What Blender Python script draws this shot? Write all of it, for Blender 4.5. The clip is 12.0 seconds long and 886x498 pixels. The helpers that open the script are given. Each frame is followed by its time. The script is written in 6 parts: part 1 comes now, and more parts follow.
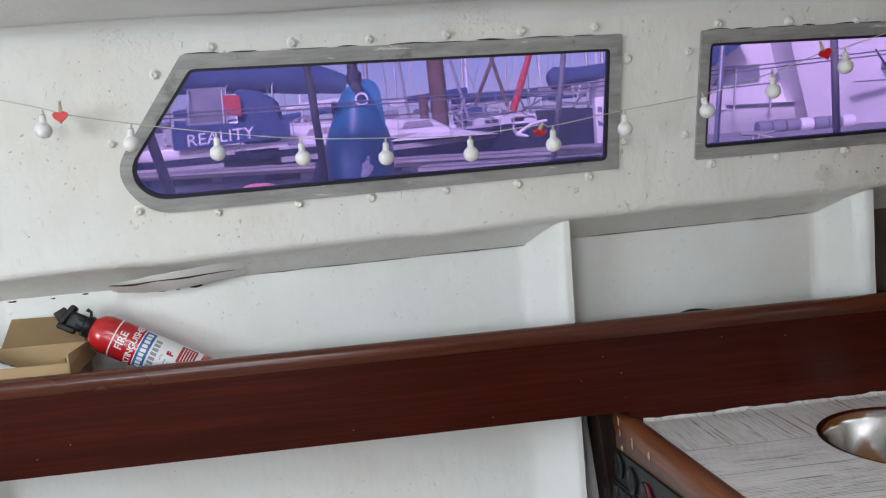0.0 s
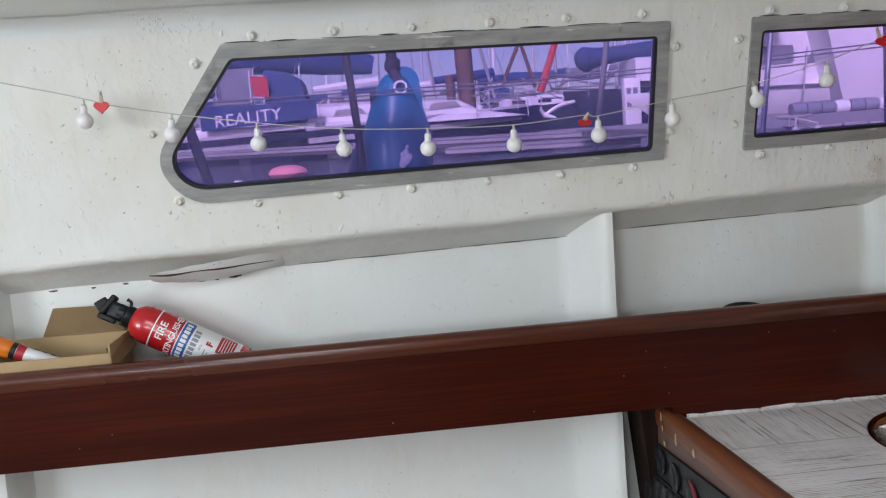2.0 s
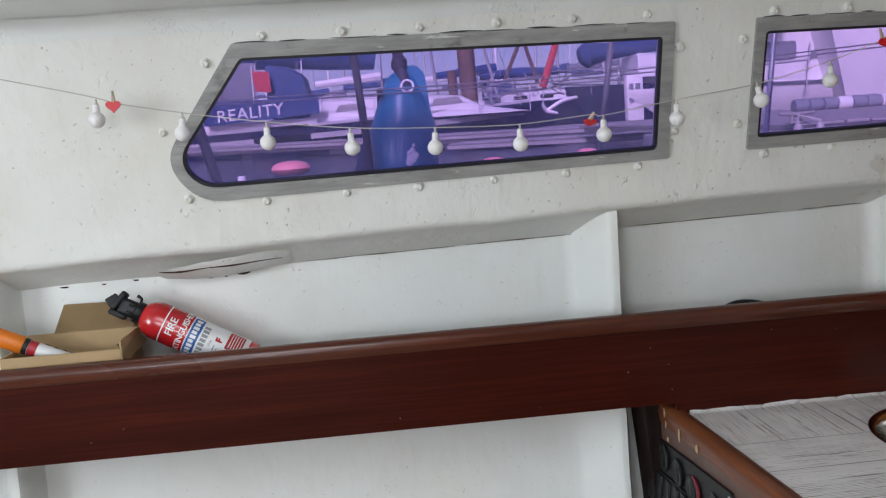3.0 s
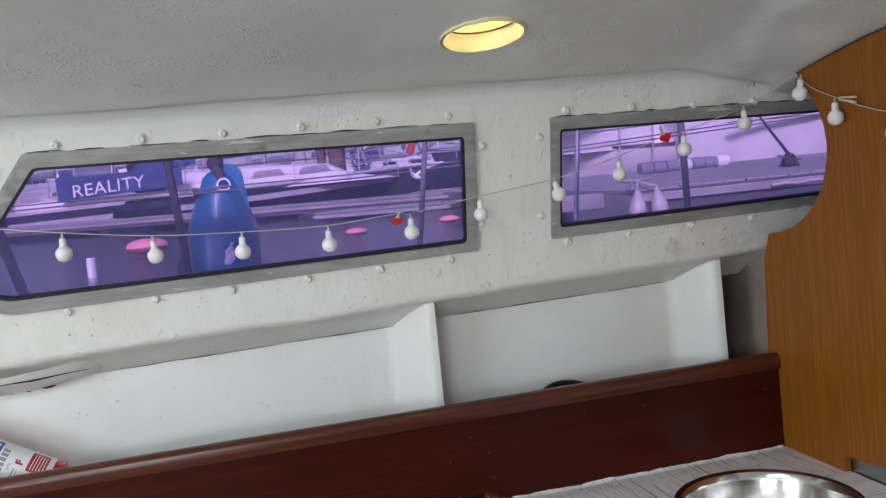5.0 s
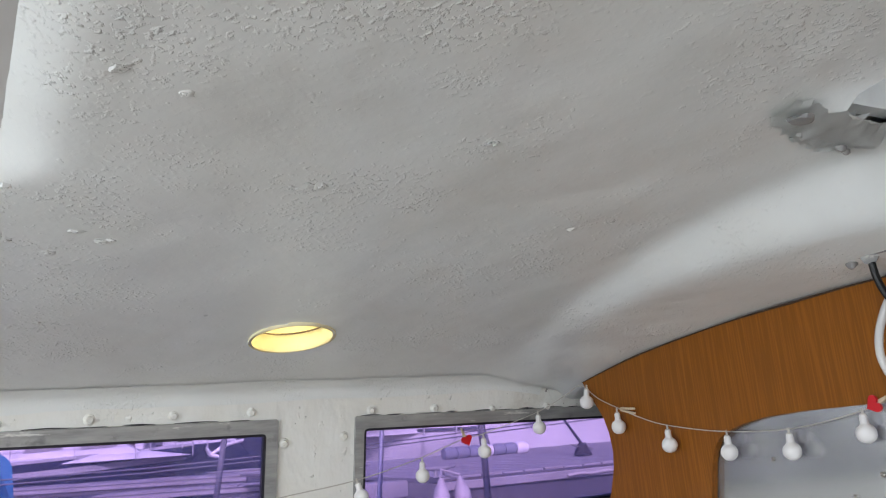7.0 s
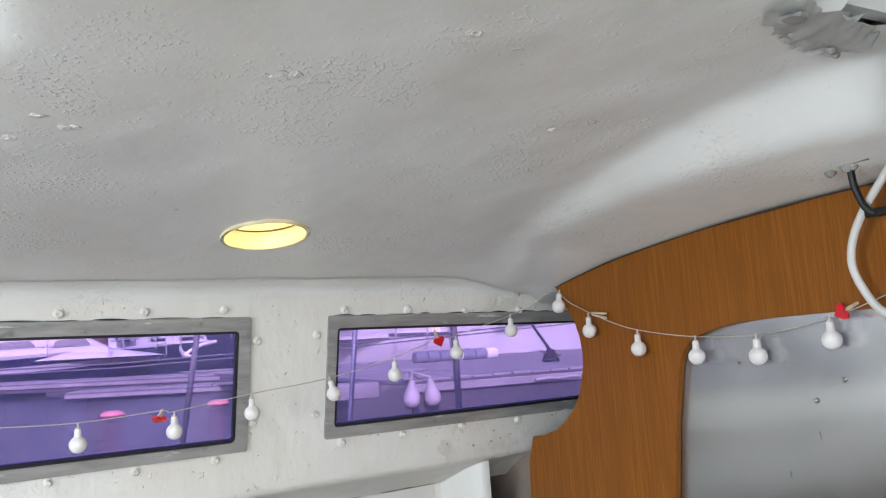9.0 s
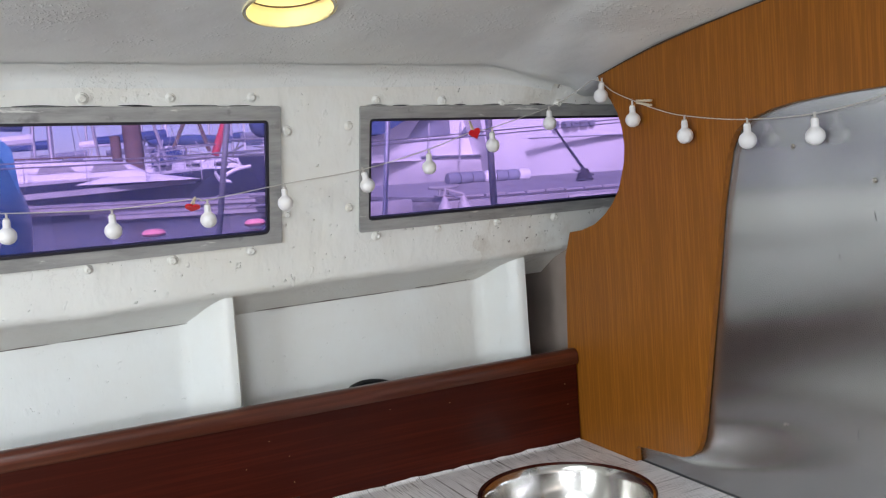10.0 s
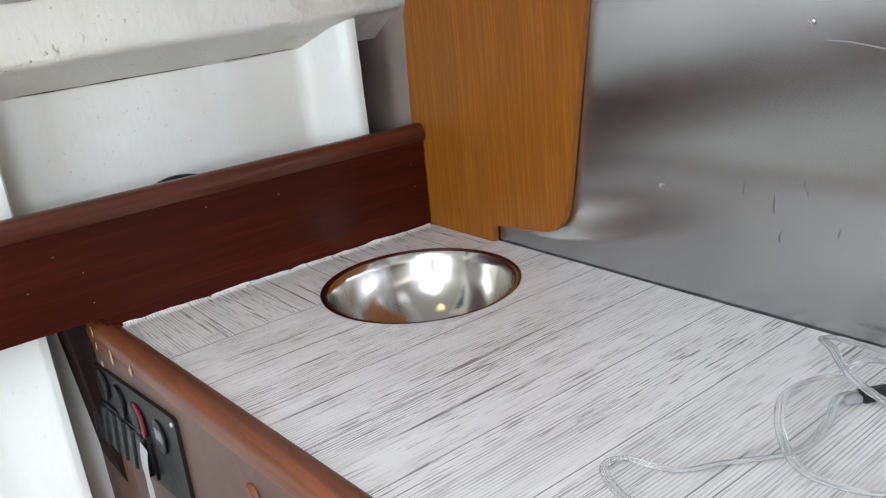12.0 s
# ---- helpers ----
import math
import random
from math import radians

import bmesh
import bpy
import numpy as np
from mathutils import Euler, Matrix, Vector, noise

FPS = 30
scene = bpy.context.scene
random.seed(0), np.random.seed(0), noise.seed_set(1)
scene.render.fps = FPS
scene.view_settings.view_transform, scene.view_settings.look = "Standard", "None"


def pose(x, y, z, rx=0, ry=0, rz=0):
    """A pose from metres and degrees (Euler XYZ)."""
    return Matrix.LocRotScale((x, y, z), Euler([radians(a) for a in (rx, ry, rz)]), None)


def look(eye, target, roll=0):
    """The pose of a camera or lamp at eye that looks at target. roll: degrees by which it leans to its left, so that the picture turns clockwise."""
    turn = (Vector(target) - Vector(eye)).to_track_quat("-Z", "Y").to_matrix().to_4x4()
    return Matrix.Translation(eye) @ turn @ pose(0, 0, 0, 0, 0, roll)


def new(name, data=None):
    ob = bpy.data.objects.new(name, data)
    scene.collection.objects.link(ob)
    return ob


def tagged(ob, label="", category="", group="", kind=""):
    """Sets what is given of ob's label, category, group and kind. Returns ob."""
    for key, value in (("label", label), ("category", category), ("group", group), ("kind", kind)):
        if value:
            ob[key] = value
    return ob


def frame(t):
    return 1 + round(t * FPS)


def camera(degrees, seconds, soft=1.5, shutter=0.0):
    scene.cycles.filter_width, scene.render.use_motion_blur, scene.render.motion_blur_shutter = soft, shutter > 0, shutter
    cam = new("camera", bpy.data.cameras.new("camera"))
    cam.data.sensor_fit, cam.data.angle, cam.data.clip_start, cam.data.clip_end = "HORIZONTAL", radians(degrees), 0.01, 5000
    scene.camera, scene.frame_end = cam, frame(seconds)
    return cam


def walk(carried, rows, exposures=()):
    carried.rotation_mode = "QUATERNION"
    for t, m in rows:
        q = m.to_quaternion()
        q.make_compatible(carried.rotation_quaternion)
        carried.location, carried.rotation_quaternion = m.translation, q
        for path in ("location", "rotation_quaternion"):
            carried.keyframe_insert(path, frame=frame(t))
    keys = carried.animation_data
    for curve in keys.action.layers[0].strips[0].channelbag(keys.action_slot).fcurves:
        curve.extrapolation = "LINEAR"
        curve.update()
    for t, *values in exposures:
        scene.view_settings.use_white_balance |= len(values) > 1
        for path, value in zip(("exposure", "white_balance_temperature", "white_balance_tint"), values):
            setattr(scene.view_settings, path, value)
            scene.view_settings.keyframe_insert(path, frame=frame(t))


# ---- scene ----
cam = camera(56.5, 12.0, soft=1.2)
PATH = [
    (0, (0.166, 0.131, 1.423), (0.379, 2.109, 1.221), -4.4),
    (0.5, (0.149, 0.113, 1.41), (0.324, 2.091, 1.167), -4.2),
    (1, (0.138, 0.219, 1.424), (0.289, 2.197, 1.171), -4.2),
    (1.5, (0.128, 0.242, 1.43), (0.274, 2.22, 1.174), -4.2),
    (2, (0.14, 0.158, 1.443), (0.289, 2.138, 1.2), -4.3),
    (2.5, (0.127, 0.139, 1.442), (0.278, 2.118, 1.196), -4.3),
    (2.7, (0.128, 0.143, 1.445), (0.272, 2.122, 1.191), -4.2),
    (4.3, (0.149, 0.122, 1.475), (0.337, 2.099, 1.232), -4.8),
    (4.5, (0.169, 0.131, 1.483), (0.408, 2.103, 1.257), -5.6),
    (5, (0.25, 0.115, 1.506), (0.702, 2.059, 1.378), -5.9),
    (5.5, (0.242, 0.099, 1.523), (0.811, 2.016, 1.506), -5.2),
    (6, (0.242, 0.093, 1.535), (0.951, 1.954, 1.718), -4.4),
    (6.5, (0.245, 0.096, 1.541), (1.073, 1.881, 1.901), -4.5),
    (7, (0.249, 0.099, 1.544), (1.162, 1.81, 2.033), -5.0),
    (7.2, (0.251, 0.098, 1.547), (1.202, 1.767, 2.103), -5.6),
    (8.8, (0.253, 0.106, 1.537), (1.271, 1.773, 1.964), -4.2),
    (9, (0.254, 0.117, 1.536), (1.227, 1.844, 1.802), -3.9),
    (9.5, (0.266, 0.135, 1.511), (1.153, 1.927, 1.55), -4.1),
    (10, (0.271, 0.172, 1.471), (1.157, 1.96, 1.324), -4.0),
    (10.5, (0.301, 0.235, 1.44), (1.243, 1.968, 1.108), -4.0),
    (10.6, (0.309, 0.259, 1.435), (1.276, 1.969, 1.064), -4.1),
    (11, (0.358, 0.319, 1.41), (1.417, 1.935, 0.892), -5.2),
    (11.5, (0.389, 0.361, 1.395), (1.499, 1.9, 0.762), -6.1),
    (12, (0.385, 0.381, 1.381), (1.518, 1.897, 0.733), -5.8),
]
walk(cam, [(t, look(eye, target, roll)) for t, eye, target, roll in PATH],
     [(0.0, -0.20), (2.5, -0.28), (4.5, -0.33), (5.5, -0.04), (7.0, 0.05), (8.8, 0.32), (9.5, 0.15), (10.5, 0.26), (11.0, 0.42), (12.0, 0.48)])

# ---- world, sun and exposure ----
world = bpy.data.worlds.new("sky")
scene.world = world
world.use_nodes = True
_wn = world.node_tree.nodes
_sky = _wn.new("ShaderNodeTexSky")
_sky.sky_type, _sky.sun_disc = "NISHITA", False
_sky.sun_elevation, _sky.sun_rotation = radians(35), radians(200)
_sky.air_density, _sky.dust_density = 1.0, 1.5
world.node_tree.links.new(_sky.outputs[0], _wn["Background"].inputs[0])
_wn["Background"].inputs[1].default_value = 0.15

sun = new("sun", bpy.data.lights.new("sun", "SUN"))
sun.data.energy, sun.data.angle, sun.data.color = 5.0, radians(12), (1.0, 0.96, 0.92)
sun.matrix_world = look((-3, -8, 7), (0, 0, 1))


def sky_lamp(name, eye, target, sx, sy, watts, color=(0.85, 0.925, 1.0)):
    """An area lamp in an opening, standing in for the sky's light."""
    lamp = new(name, bpy.data.lights.new(name, "AREA"))
    lamp.data.shape, lamp.data.size, lamp.data.size_y = "RECTANGLE", sx, sy
    lamp.data.energy, lamp.data.color = watts, color
    lamp.matrix_world = look(eye, target)
    return lamp


sky_lamp("hatch_light", (-0.23, 0.24, 2.03), (-0.23, 0.24, 0), 0.6, 0.9, 15)
sky_lamp("companionway_light", (-1.90, 0.1, 1.45), (0, 0.45, 1.42), 0.86, 0.58, 32)
# added fill from the unseen south side, brightens the upper north wall
sky_lamp("south_fill_light", (-0.75, -1.08, 1.51), (-0.70, 1.6, 1.56), 1.1, 0.2, 15, (0.86, 0.88, 1.0))
sky_lamp("vent_light", (0.640, 1.365, 1.97), (0.640, 1.365, 1), 0.12, 0.12, 1.8)


# ---- materials ----
def material(name, build):
    m = bpy.data.materials.new(name)
    m.use_nodes = True
    build(Nodes(m.node_tree))
    return m


class Nodes:
    """Short forms for wiring a node tree."""

    def __init__(self, tree):
        self.tree = tree
        self.bsdf = tree.nodes["Principled BSDF"]
        self.out = tree.nodes["Material Output"]
        self.coord = tree.nodes.new("ShaderNodeTexCoord").outputs["Object"]

    def add(self, kind, **values):
        node = self.tree.nodes.new("ShaderNode" + kind)
        for key, value in values.items():
            node.inputs[key.replace("_", " ")].default_value = value
        return node

    def link(self, a, b):
        self.tree.links.new(a, b)

    def mapped(self, scale):
        node = self.add("Mapping", Scale=scale)
        self.link(self.coord, node.inputs["Vector"])
        return node.outputs[0]

    def noise(self, scale, detail=4.0, rough=0.55, stretch=None, distort=0.0):
        node = self.add("TexNoise", Scale=scale, Detail=detail, Roughness=rough, Distortion=distort)
        self.link(self.mapped(stretch) if stretch else self.coord, node.inputs["Vector"])
        return node.outputs["Fac"]

    def ramp(self, fac, stops):
        node = self.add("ValToRGB")
        cr = node.color_ramp
        while len(cr.elements) < len(stops):
            cr.elements.new(0.5)
        for e, (pos, col) in zip(cr.elements, stops):
            e.position = pos
            e.color = (*col, 1) if isinstance(col, tuple) else (col, col, col, 1)
        self.link(fac, node.inputs["Fac"])
        return node.outputs["Color"]

    def mix(self, fac, a, b, how="MIX"):
        node = self.tree.nodes.new("ShaderNodeMix")
        node.data_type, node.blend_type = "RGBA", how
        for value, socket in ((fac, node.inputs["Factor"]), (a, node.inputs["A"]), (b, node.inputs["B"])):
            if isinstance(value, (int, float)):
                socket.default_value = value if socket.name == "Factor" else (value, value, value, 1)
            elif isinstance(value, tuple):
                socket.default_value = (*value, 1)
            else:
                self.link(value, socket)
        return node.outputs["Result"]

    def math(self, how, a, b=0.0):
        node = self.tree.nodes.new("ShaderNodeMath")
        node.operation = how
        for value, socket in ((a, node.inputs[0]), (b, node.inputs[1])):
            if isinstance(value, (int, float)):
                socket.default_value = value
            else:
                self.link(value, socket)
        return node.outputs[0]

    def bump(self, height, strength, distance, after=None):
        node = self.add("Bump", Strength=strength, Distance=distance)
        self.link(height, node.inputs["Height"])
        if after:
            self.link(after, node.inputs["Normal"])
        return node.outputs[0]

    def set(self, **values):
        for key, value in values.items():
            socket = self.bsdf.inputs[key.replace("_", " ")]
            if isinstance(value, (int, float)):
                socket.default_value = value
            elif isinstance(value, tuple):
                socket.default_value = (*value, 1) if len(value) == 3 else value
            else:
                self.link(value, socket)


def plain(name, color, rough=0.5, metal=0.0, vary=0.12, grain=60.0, bump=0.15, coat=0.0):
    """A surface with slight colour variation at two scales and fine relief."""
    def build(n):
        big, fine = n.noise(grain * 0.12, 3), n.noise(grain, 5)
        dark = tuple(c * (1 - vary) for c in color)
        light = tuple(min(1, c * (1 + vary * 0.5)) for c in color)
        base = n.mix(n.ramp(big, [(0.3, 0.0), (0.7, 1.0)]), dark, light)
        base = n.mix(0.25, base, n.mix(fine, dark, light))
        n.set(Base_Color=base, Metallic=metal, Coat_Weight=coat, Coat_Roughness=0.1,
              Roughness=n.mix(fine, max(0.02, rough - 0.08), min(1, rough + 0.1)))
        n.set(Normal=n.bump(fine, bump, 0.002))
    return material(name, build)


def white_paint(name, color, lumps, clumps, stain, pits=0.0, grain=130):
    """Brushed gloss paint over an uneven hand-laid surface: sags, drips, blisters."""
    def build(n):
        wave = n.noise(5, 2)
        sag = n.noise(24, 3, 0.5, (1, 1, 0.45), 0.15)
        brush = n.noise(1.0, 4, 0.6, (60, 60, 160))
        pock = n.noise(grain, 2, 0.5)
        where = n.ramp(n.noise(5.2, 6, 0.72), [(0.50, 0.05), (0.64, 1.0)])
        drips = n.ramp(n.noise(62, 2, 0.5, (1, 1, 0.6), 0.2), [(0.68, 0.0), (0.78, 1.0)])
        specks = n.ramp(n.noise(110, 1, 0.4), [(0.745, 0.0), (0.80, 1.0)])
        grit = n.math("MULTIPLY", n.ramp(pock, [(0.52, 0.0), (0.78, 1.0)]), where)
        tint = n.mix(n.ramp(n.noise(3.3, 5, 0.6), [(0.42, 0.0), (0.75, 1.0)]), color, stain)
        sep = n.add("SeparateXYZ")
        n.link(n.coord, sep.inputs[0])
        near_end = n.math("MULTIPLY", n.math("GREATER_THAN", n.math("ADD", sep.outputs[0], n.math("MULTIPLY", n.noise(9, 4), 0.6)), 1.47), pits)
        spots = n.math("MULTIPLY", n.ramp(n.noise(85, 2, 0.5), [(0.69, 0.0), (0.735, 0.9)]), near_end)
        dirt = n.math("MULTIPLY", n.ramp(n.noise(16, 5, 0.65), [(0.48, 0.0), (0.70, 1.0)]), near_end)
        tint = n.mix(n.math("MULTIPLY", dirt, 0.45), tint, (0.40, 0.33, 0.25))
        tint = n.mix(spots, tint, (0.08, 0.05, 0.035))
        b = n.bump(wave, 0.35, 0.03)
        b = n.bump(sag, 0.40 * lumps, 0.010, b)
        b = n.bump(brush, 0.12 * lumps, 0.0015, b)
        b = n.bump(drips, 0.6 * lumps, 0.0020, b)
        b = n.bump(specks, 0.9 * lumps, 0.0030, b)
        b = n.bump(grit, 0.7 * clumps, 0.0030, b)
        n.set(Base_Color=tint, Roughness=n.mix(sag, 0.24, 0.38), Normal=b, Specular_IOR_Level=0.5)
    return material(name, build)


WALL_PAINT = white_paint("wall_paint", (0.80, 0.81, 0.77), 1.0, 0.45, (0.74, 0.72, 0.64), 0.8)
HULL_PAINT = white_paint("hull_paint", (0.80, 0.82, 0.79), 0.6, 0.15, (0.76, 0.75, 0.69))
CEILING_PAINT = white_paint("ceiling_paint", (0.77, 0.80, 0.78), 0.28, 0.95, (0.71, 0.72, 0.68), 0.0, 165)
RUST = plain("rust", (0.060, 0.034, 0.020), 0.9, vary=0.5, grain=120, bump=0.6)


def wood(name, dark, light, along, rough, coat, gloss=0.4, fine=1.0):
    """Varnished wood with its grain along one axis (0 x, 1 y, 2 z)."""
    def build(n):
        s = [30.0 * fine] * 3
        s[along] = 1.3 * fine
        f = [150.0 * fine] * 3
        f[along] = 4.0 * fine
        streak = n.noise(1.0, 6, 0.6, tuple(s), 0.5)
        pores = n.noise(1.0, 3, 0.6, tuple(f))
        broad = n.noise(2.2, 3, 0.5)
        base = n.mix(n.ramp(streak, [(0.28, 0.0), (0.72, 1.0)]), dark, light)
        base = n.mix(n.math("MULTIPLY", n.ramp(pores, [(0.45, 1.0), (0.62, 0.0)]), 0.45), base, tuple(c * 0.45 for c in dark))
        base = n.mix(n.math("MULTIPLY", broad, 0.35), base, tuple(c * 0.75 for c in dark))
        n.set(Base_Color=base, Roughness=n.mix(broad, rough, rough + 0.14), Coat_Weight=coat, Coat_Roughness=0.16, Specular_IOR_Level=gloss)
        n.set(Normal=n.bump(pores, 0.10, 0.001))
    return material(name, build)


MAHOGANY = wood("mahogany", (0.034, 0.0048, 0.0023), (0.080, 0.0110, 0.0046), 0, 0.28, 0.0, 0.15)
# glossy cap; part of its top highlight is put into the lighter colour
MAHOGANY_CAP = wood("polished_highlit_mahogany", (0.058, 0.012, 0.0055), (0.13, 0.032, 0.0135), 0, 0.22, 0.30, 0.35)
MAHOGANY_Y = wood("worn_mahogany", (0.13, 0.035, 0.013), (0.27, 0.085, 0.03), 1, 0.38, 0.25)
TEAK_PLY = wood("teak_veneer", (0.275, 0.092, 0.0090), (0.325, 0.113, 0.0125), 2, 0.38, 0.05, 0.22, 2.0)
# near-black colour for the shade in the gap beside the cabinet
GAP_DARK = wood("gap_shade_brown", (0.010, 0.005, 0.004), (0.030, 0.014, 0.009), 2, 0.5, 0.0, 0.2)
BROWN_PAINT = plain("brown_panel_paint", (0.115, 0.062, 0.047), 0.45, vary=0.15, grain=40)


def build_laminate(n):
    # whitewashed plank print, boards along x with a crosswise board at the back
    sep = n.add("SeparateXYZ")
    n.link(n.coord, sep.inputs[0])
    warp = n.noise(5.0, 3, 0.5)

    def board(axis, seam):
        def stretched(across, along):
            v = [across] * 3
            v[axis] = along
            return tuple(v)

        pos = n.math("ADD", n.math("MULTIPLY", sep.outputs[1 - axis], 1 / seam), n.math("MULTIPLY", warp, 0.03))
        joint = n.ramp(n.math("FRACT", pos), [(0.0, 0.9), (0.010, 0.9), (0.016, 0.0)])
        # sparse long cracks, broken up along their way
        lines = n.noise(1.0, 2, 0.5, stretched(110, 2.2), 0.2)
        breaks = n.ramp(n.noise(1.0, 4, 0.65, stretched(60, 14)), [(0.34, 0.2), (0.52, 1.0)])
        veins = n.math("MULTIPLY", n.ramp(lines, [(0.30, 0.95), (0.32, 0.6), (0.333, 0.0)]), breaks)
        # short pores
        cover = n.ramp(n.noise(1.0, 4, 0.6, stretched(11, 1.4)), [(0.40, 0.2), (0.60, 1.0)])
        fine = n.noise(1.0, 2, 0.5, stretched(420, 16), 0.2)
        pores = n.math("MULTIPLY", n.ramp(fine, [(0.37, 0.85), (0.43, 0.0)]), cover)
        # bundles of growth rings, bending round knots here and there
        drift = n.noise(1.0, 2, 0.4, stretched(5.5, 1.2), 0.2)
        phase = n.math("ADD", n.math("MULTIPLY", sep.outputs[1 - axis], 2 * math.pi / 0.0046), n.math("MULTIPLY", drift, 34.0))
        rings = n.ramp(n.math("ADD", n.math("MULTIPLY", n.math("SINE", phase), 0.5), 0.5), [(0.66, 0.0), (0.88, 0.7), (0.98, 1.0)])
        bundle = n.ramp(n.noise(1.0, 3, 0.55, stretched(9, 0.8)), [(0.42, 0.15), (0.56, 1.0)])
        tone = n.ramp(n.noise(1.0, 3, 0.6, stretched(140, 5)), [(0.35, 0.35), (0.62, 1.0)])
        rings = n.math("MULTIPLY", n.math("MULTIPLY", rings, bundle), n.math("MULTIPLY", breaks, tone))
        return n.math("MAXIMUM", n.math("MAXIMUM", veins, n.math("MULTIPLY", rings, 0.82)), n.math("MAXIMUM", pores, joint))

    cross = n.math("GREATER_THAN", n.math("ADD", sep.outputs[1], n.math("MULTIPLY", warp, 0.003)), 1.066)
    dark = n.mix(cross, board(0, 0.118), board(1, 0.11))
    patch = n.noise(3.0, 4, 0.6)
    wash = n.noise(1.0, 4, 0.6, (3.0, 26, 26))
    base = n.mix(n.ramp(patch, [(0.35, 0.0), (0.68, 1.0)]), (0.83, 0.805, 0.79), (0.75, 0.725, 0.71))
    base = n.mix(n.ramp(wash, [(0.42, 0.0), (0.72, 0.45)]), base, (0.60, 0.57, 0.555))
    knots = n.ramp(n.noise(9.0, 3, 0.5, (0.5, 1.6, 1)), [(0.67, 0.0), (0.77, 1.0)])
    base = n.mix(n.math("MULTIPLY", knots, 0.5), base, (0.42, 0.35, 0.31))
    base = n.mix(dark, base, (0.14, 0.11, 0.10))
    n.set(Base_Color=base, Roughness=n.mix(patch, 0.30, 0.45))
    n.set(Normal=n.bump(dark, 0.25, -0.0008))


LAMINATE = material("whitewashed_laminate", build_laminate)


def build_steel(n):
    cloud = n.noise(4.0, 2, 0.5)
    smear = n.noise(1.0, 4, 0.6, (1, 3, 14))
    n.set(Base_Color=n.mix(cloud, (0.40, 0.405, 0.41), (0.52, 0.525, 0.53)), Metallic=1.0,
          Roughness=n.math("ADD", n.math("MULTIPLY", cloud, 0.14), n.math("ADD", n.math("MULTIPLY", smear, 0.06), 0.13)))
    # upright brushing spreads reflections sideways
    across = n.add("CombineXYZ")
    across.inputs[1].default_value = 1.0
    n.link(across.outputs[0], n.bsdf.inputs["Tangent"])
    n.set(Anisotropic=0.97)
    n.set(Normal=n.bump(n.noise(1.0, 3, 0.6, (40, 60, 2.0)), 0.09, 0.001))


STEEL = material("brushed_steel", build_steel)
CHROME = plain("polished_steel", (0.60, 0.58, 0.545), 0.15, 1.0, vary=0.06, grain=30, bump=0.02)


def build_frame(n):
    # scraped grey metal, brushed along its length, with smears of old white paint
    streak = n.noise(1.0, 5, 0.65, (9, 60, 60))
    blotch = n.noise(14, 5, 0.65)
    base = n.mix(n.ramp(streak, [(0.30, 0.0), (0.70, 1.0)]), (0.25, 0.25, 0.245), (0.42, 0.42, 0.405))
    base = n.mix(n.ramp(n.noise(1.0, 4, 0.6, (16, 70, 70)), [(0.64, 0.0), (0.70, 0.8)]), base, (0.72, 0.72, 0.68))
    base = n.mix(n.ramp(blotch, [(0.62, 0.0), (0.72, 0.6)]), base, (0.13, 0.13, 0.13))
    n.set(Base_Color=base, Metallic=0.25, Roughness=n.mix(blotch, 0.38, 0.62), Normal=n.bump(streak, 0.3, 0.0015))


FRAME_GREY = material("weathered_grey_frame", build_frame)
FRAME_DARK = plain("dark_scuff", (0.16, 0.16, 0.16), 0.6)
GASKET = plain("black_sealant", (0.012, 0.011, 0.02), 0.45, grain=100)
BLACK = plain("black_plastic", (0.010, 0.0105, 0.011), 0.46, vary=0.2)
BLACK_GLOSS = plain("glossy_black_plastic", (0.009, 0.010, 0.011), 0.36, vary=0.2)
for black in (BLACK, BLACK_GLOSS):
    black.node_tree.nodes["Principled BSDF"].inputs["Specular IOR Level"].default_value = 0.32
RED = plain("red_lacquer", (0.50, 0.014, 0.018), 0.22, vary=0.1, coat=0.4)
RED_FELT = plain("red_plastic", (0.62, 0.012, 0.02), 0.35, vary=0.1)
LABEL_WHITE = plain("white_label", (0.78, 0.78, 0.77), 0.35, vary=0.05)
LABEL_BLUE = plain("blue_label", (0.02, 0.10, 0.32), 0.35, vary=0.1)
PRINT_RED = plain("red_print", (0.42, 0.015, 0.025), 0.4)
RING_RED = plain("dark_red_plastic", (0.16, 0.006, 0.018), 0.35)
PRINT_GREY = plain("grey_print", (0.28, 0.29, 0.30), 0.5)
CARD = plain("cardboard", (0.42, 0.29, 0.15), 0.85, vary=0.18, grain=50, bump=0.3)
ORANGE = plain("orange_plastic", (0.75, 0.19, 0.012), 0.4)
BULB_WHITE = plain("frosted_bulb", (0.82, 0.81, 0.80), 0.35, vary=0.04)
CORD_CLEAR = plain("pale_cord", (0.52, 0.49, 0.45), 0.35, vary=0.1)
PEG = plain("pale_wooden_peg", (0.60, 0.50, 0.36), 0.6)
CABLE_WHITE = plain("white_cable", (0.68, 0.68, 0.66), 0.4)
TUBE_CREAM = plain("cream_tube", (0.86, 0.78, 0.52), 0.6, vary=0.3, grain=60, bump=0.3)
PAPER = plain("white_paper", (0.80, 0.80, 0.80), 0.7)
FENDER_BLUE = plain("blue_fender_vinyl", (0.004, 0.19, 0.35), 0.35, vary=0.4, grain=25, coat=0.1)
ROPE = plain("dark_rope", (0.045, 0.04, 0.045), 0.8, vary=0.4, grain=150, bump=0.8)
ROPE_PALE = plain("pale_rope", (0.52, 0.50, 0.47), 0.8, vary=0.3, grain=150, bump=0.6)
FENDER_WHITE = plain("grubby_white_vinyl", (0.50, 0.48, 0.47), 0.5, vary=0.45, grain=40, bump=0.2)
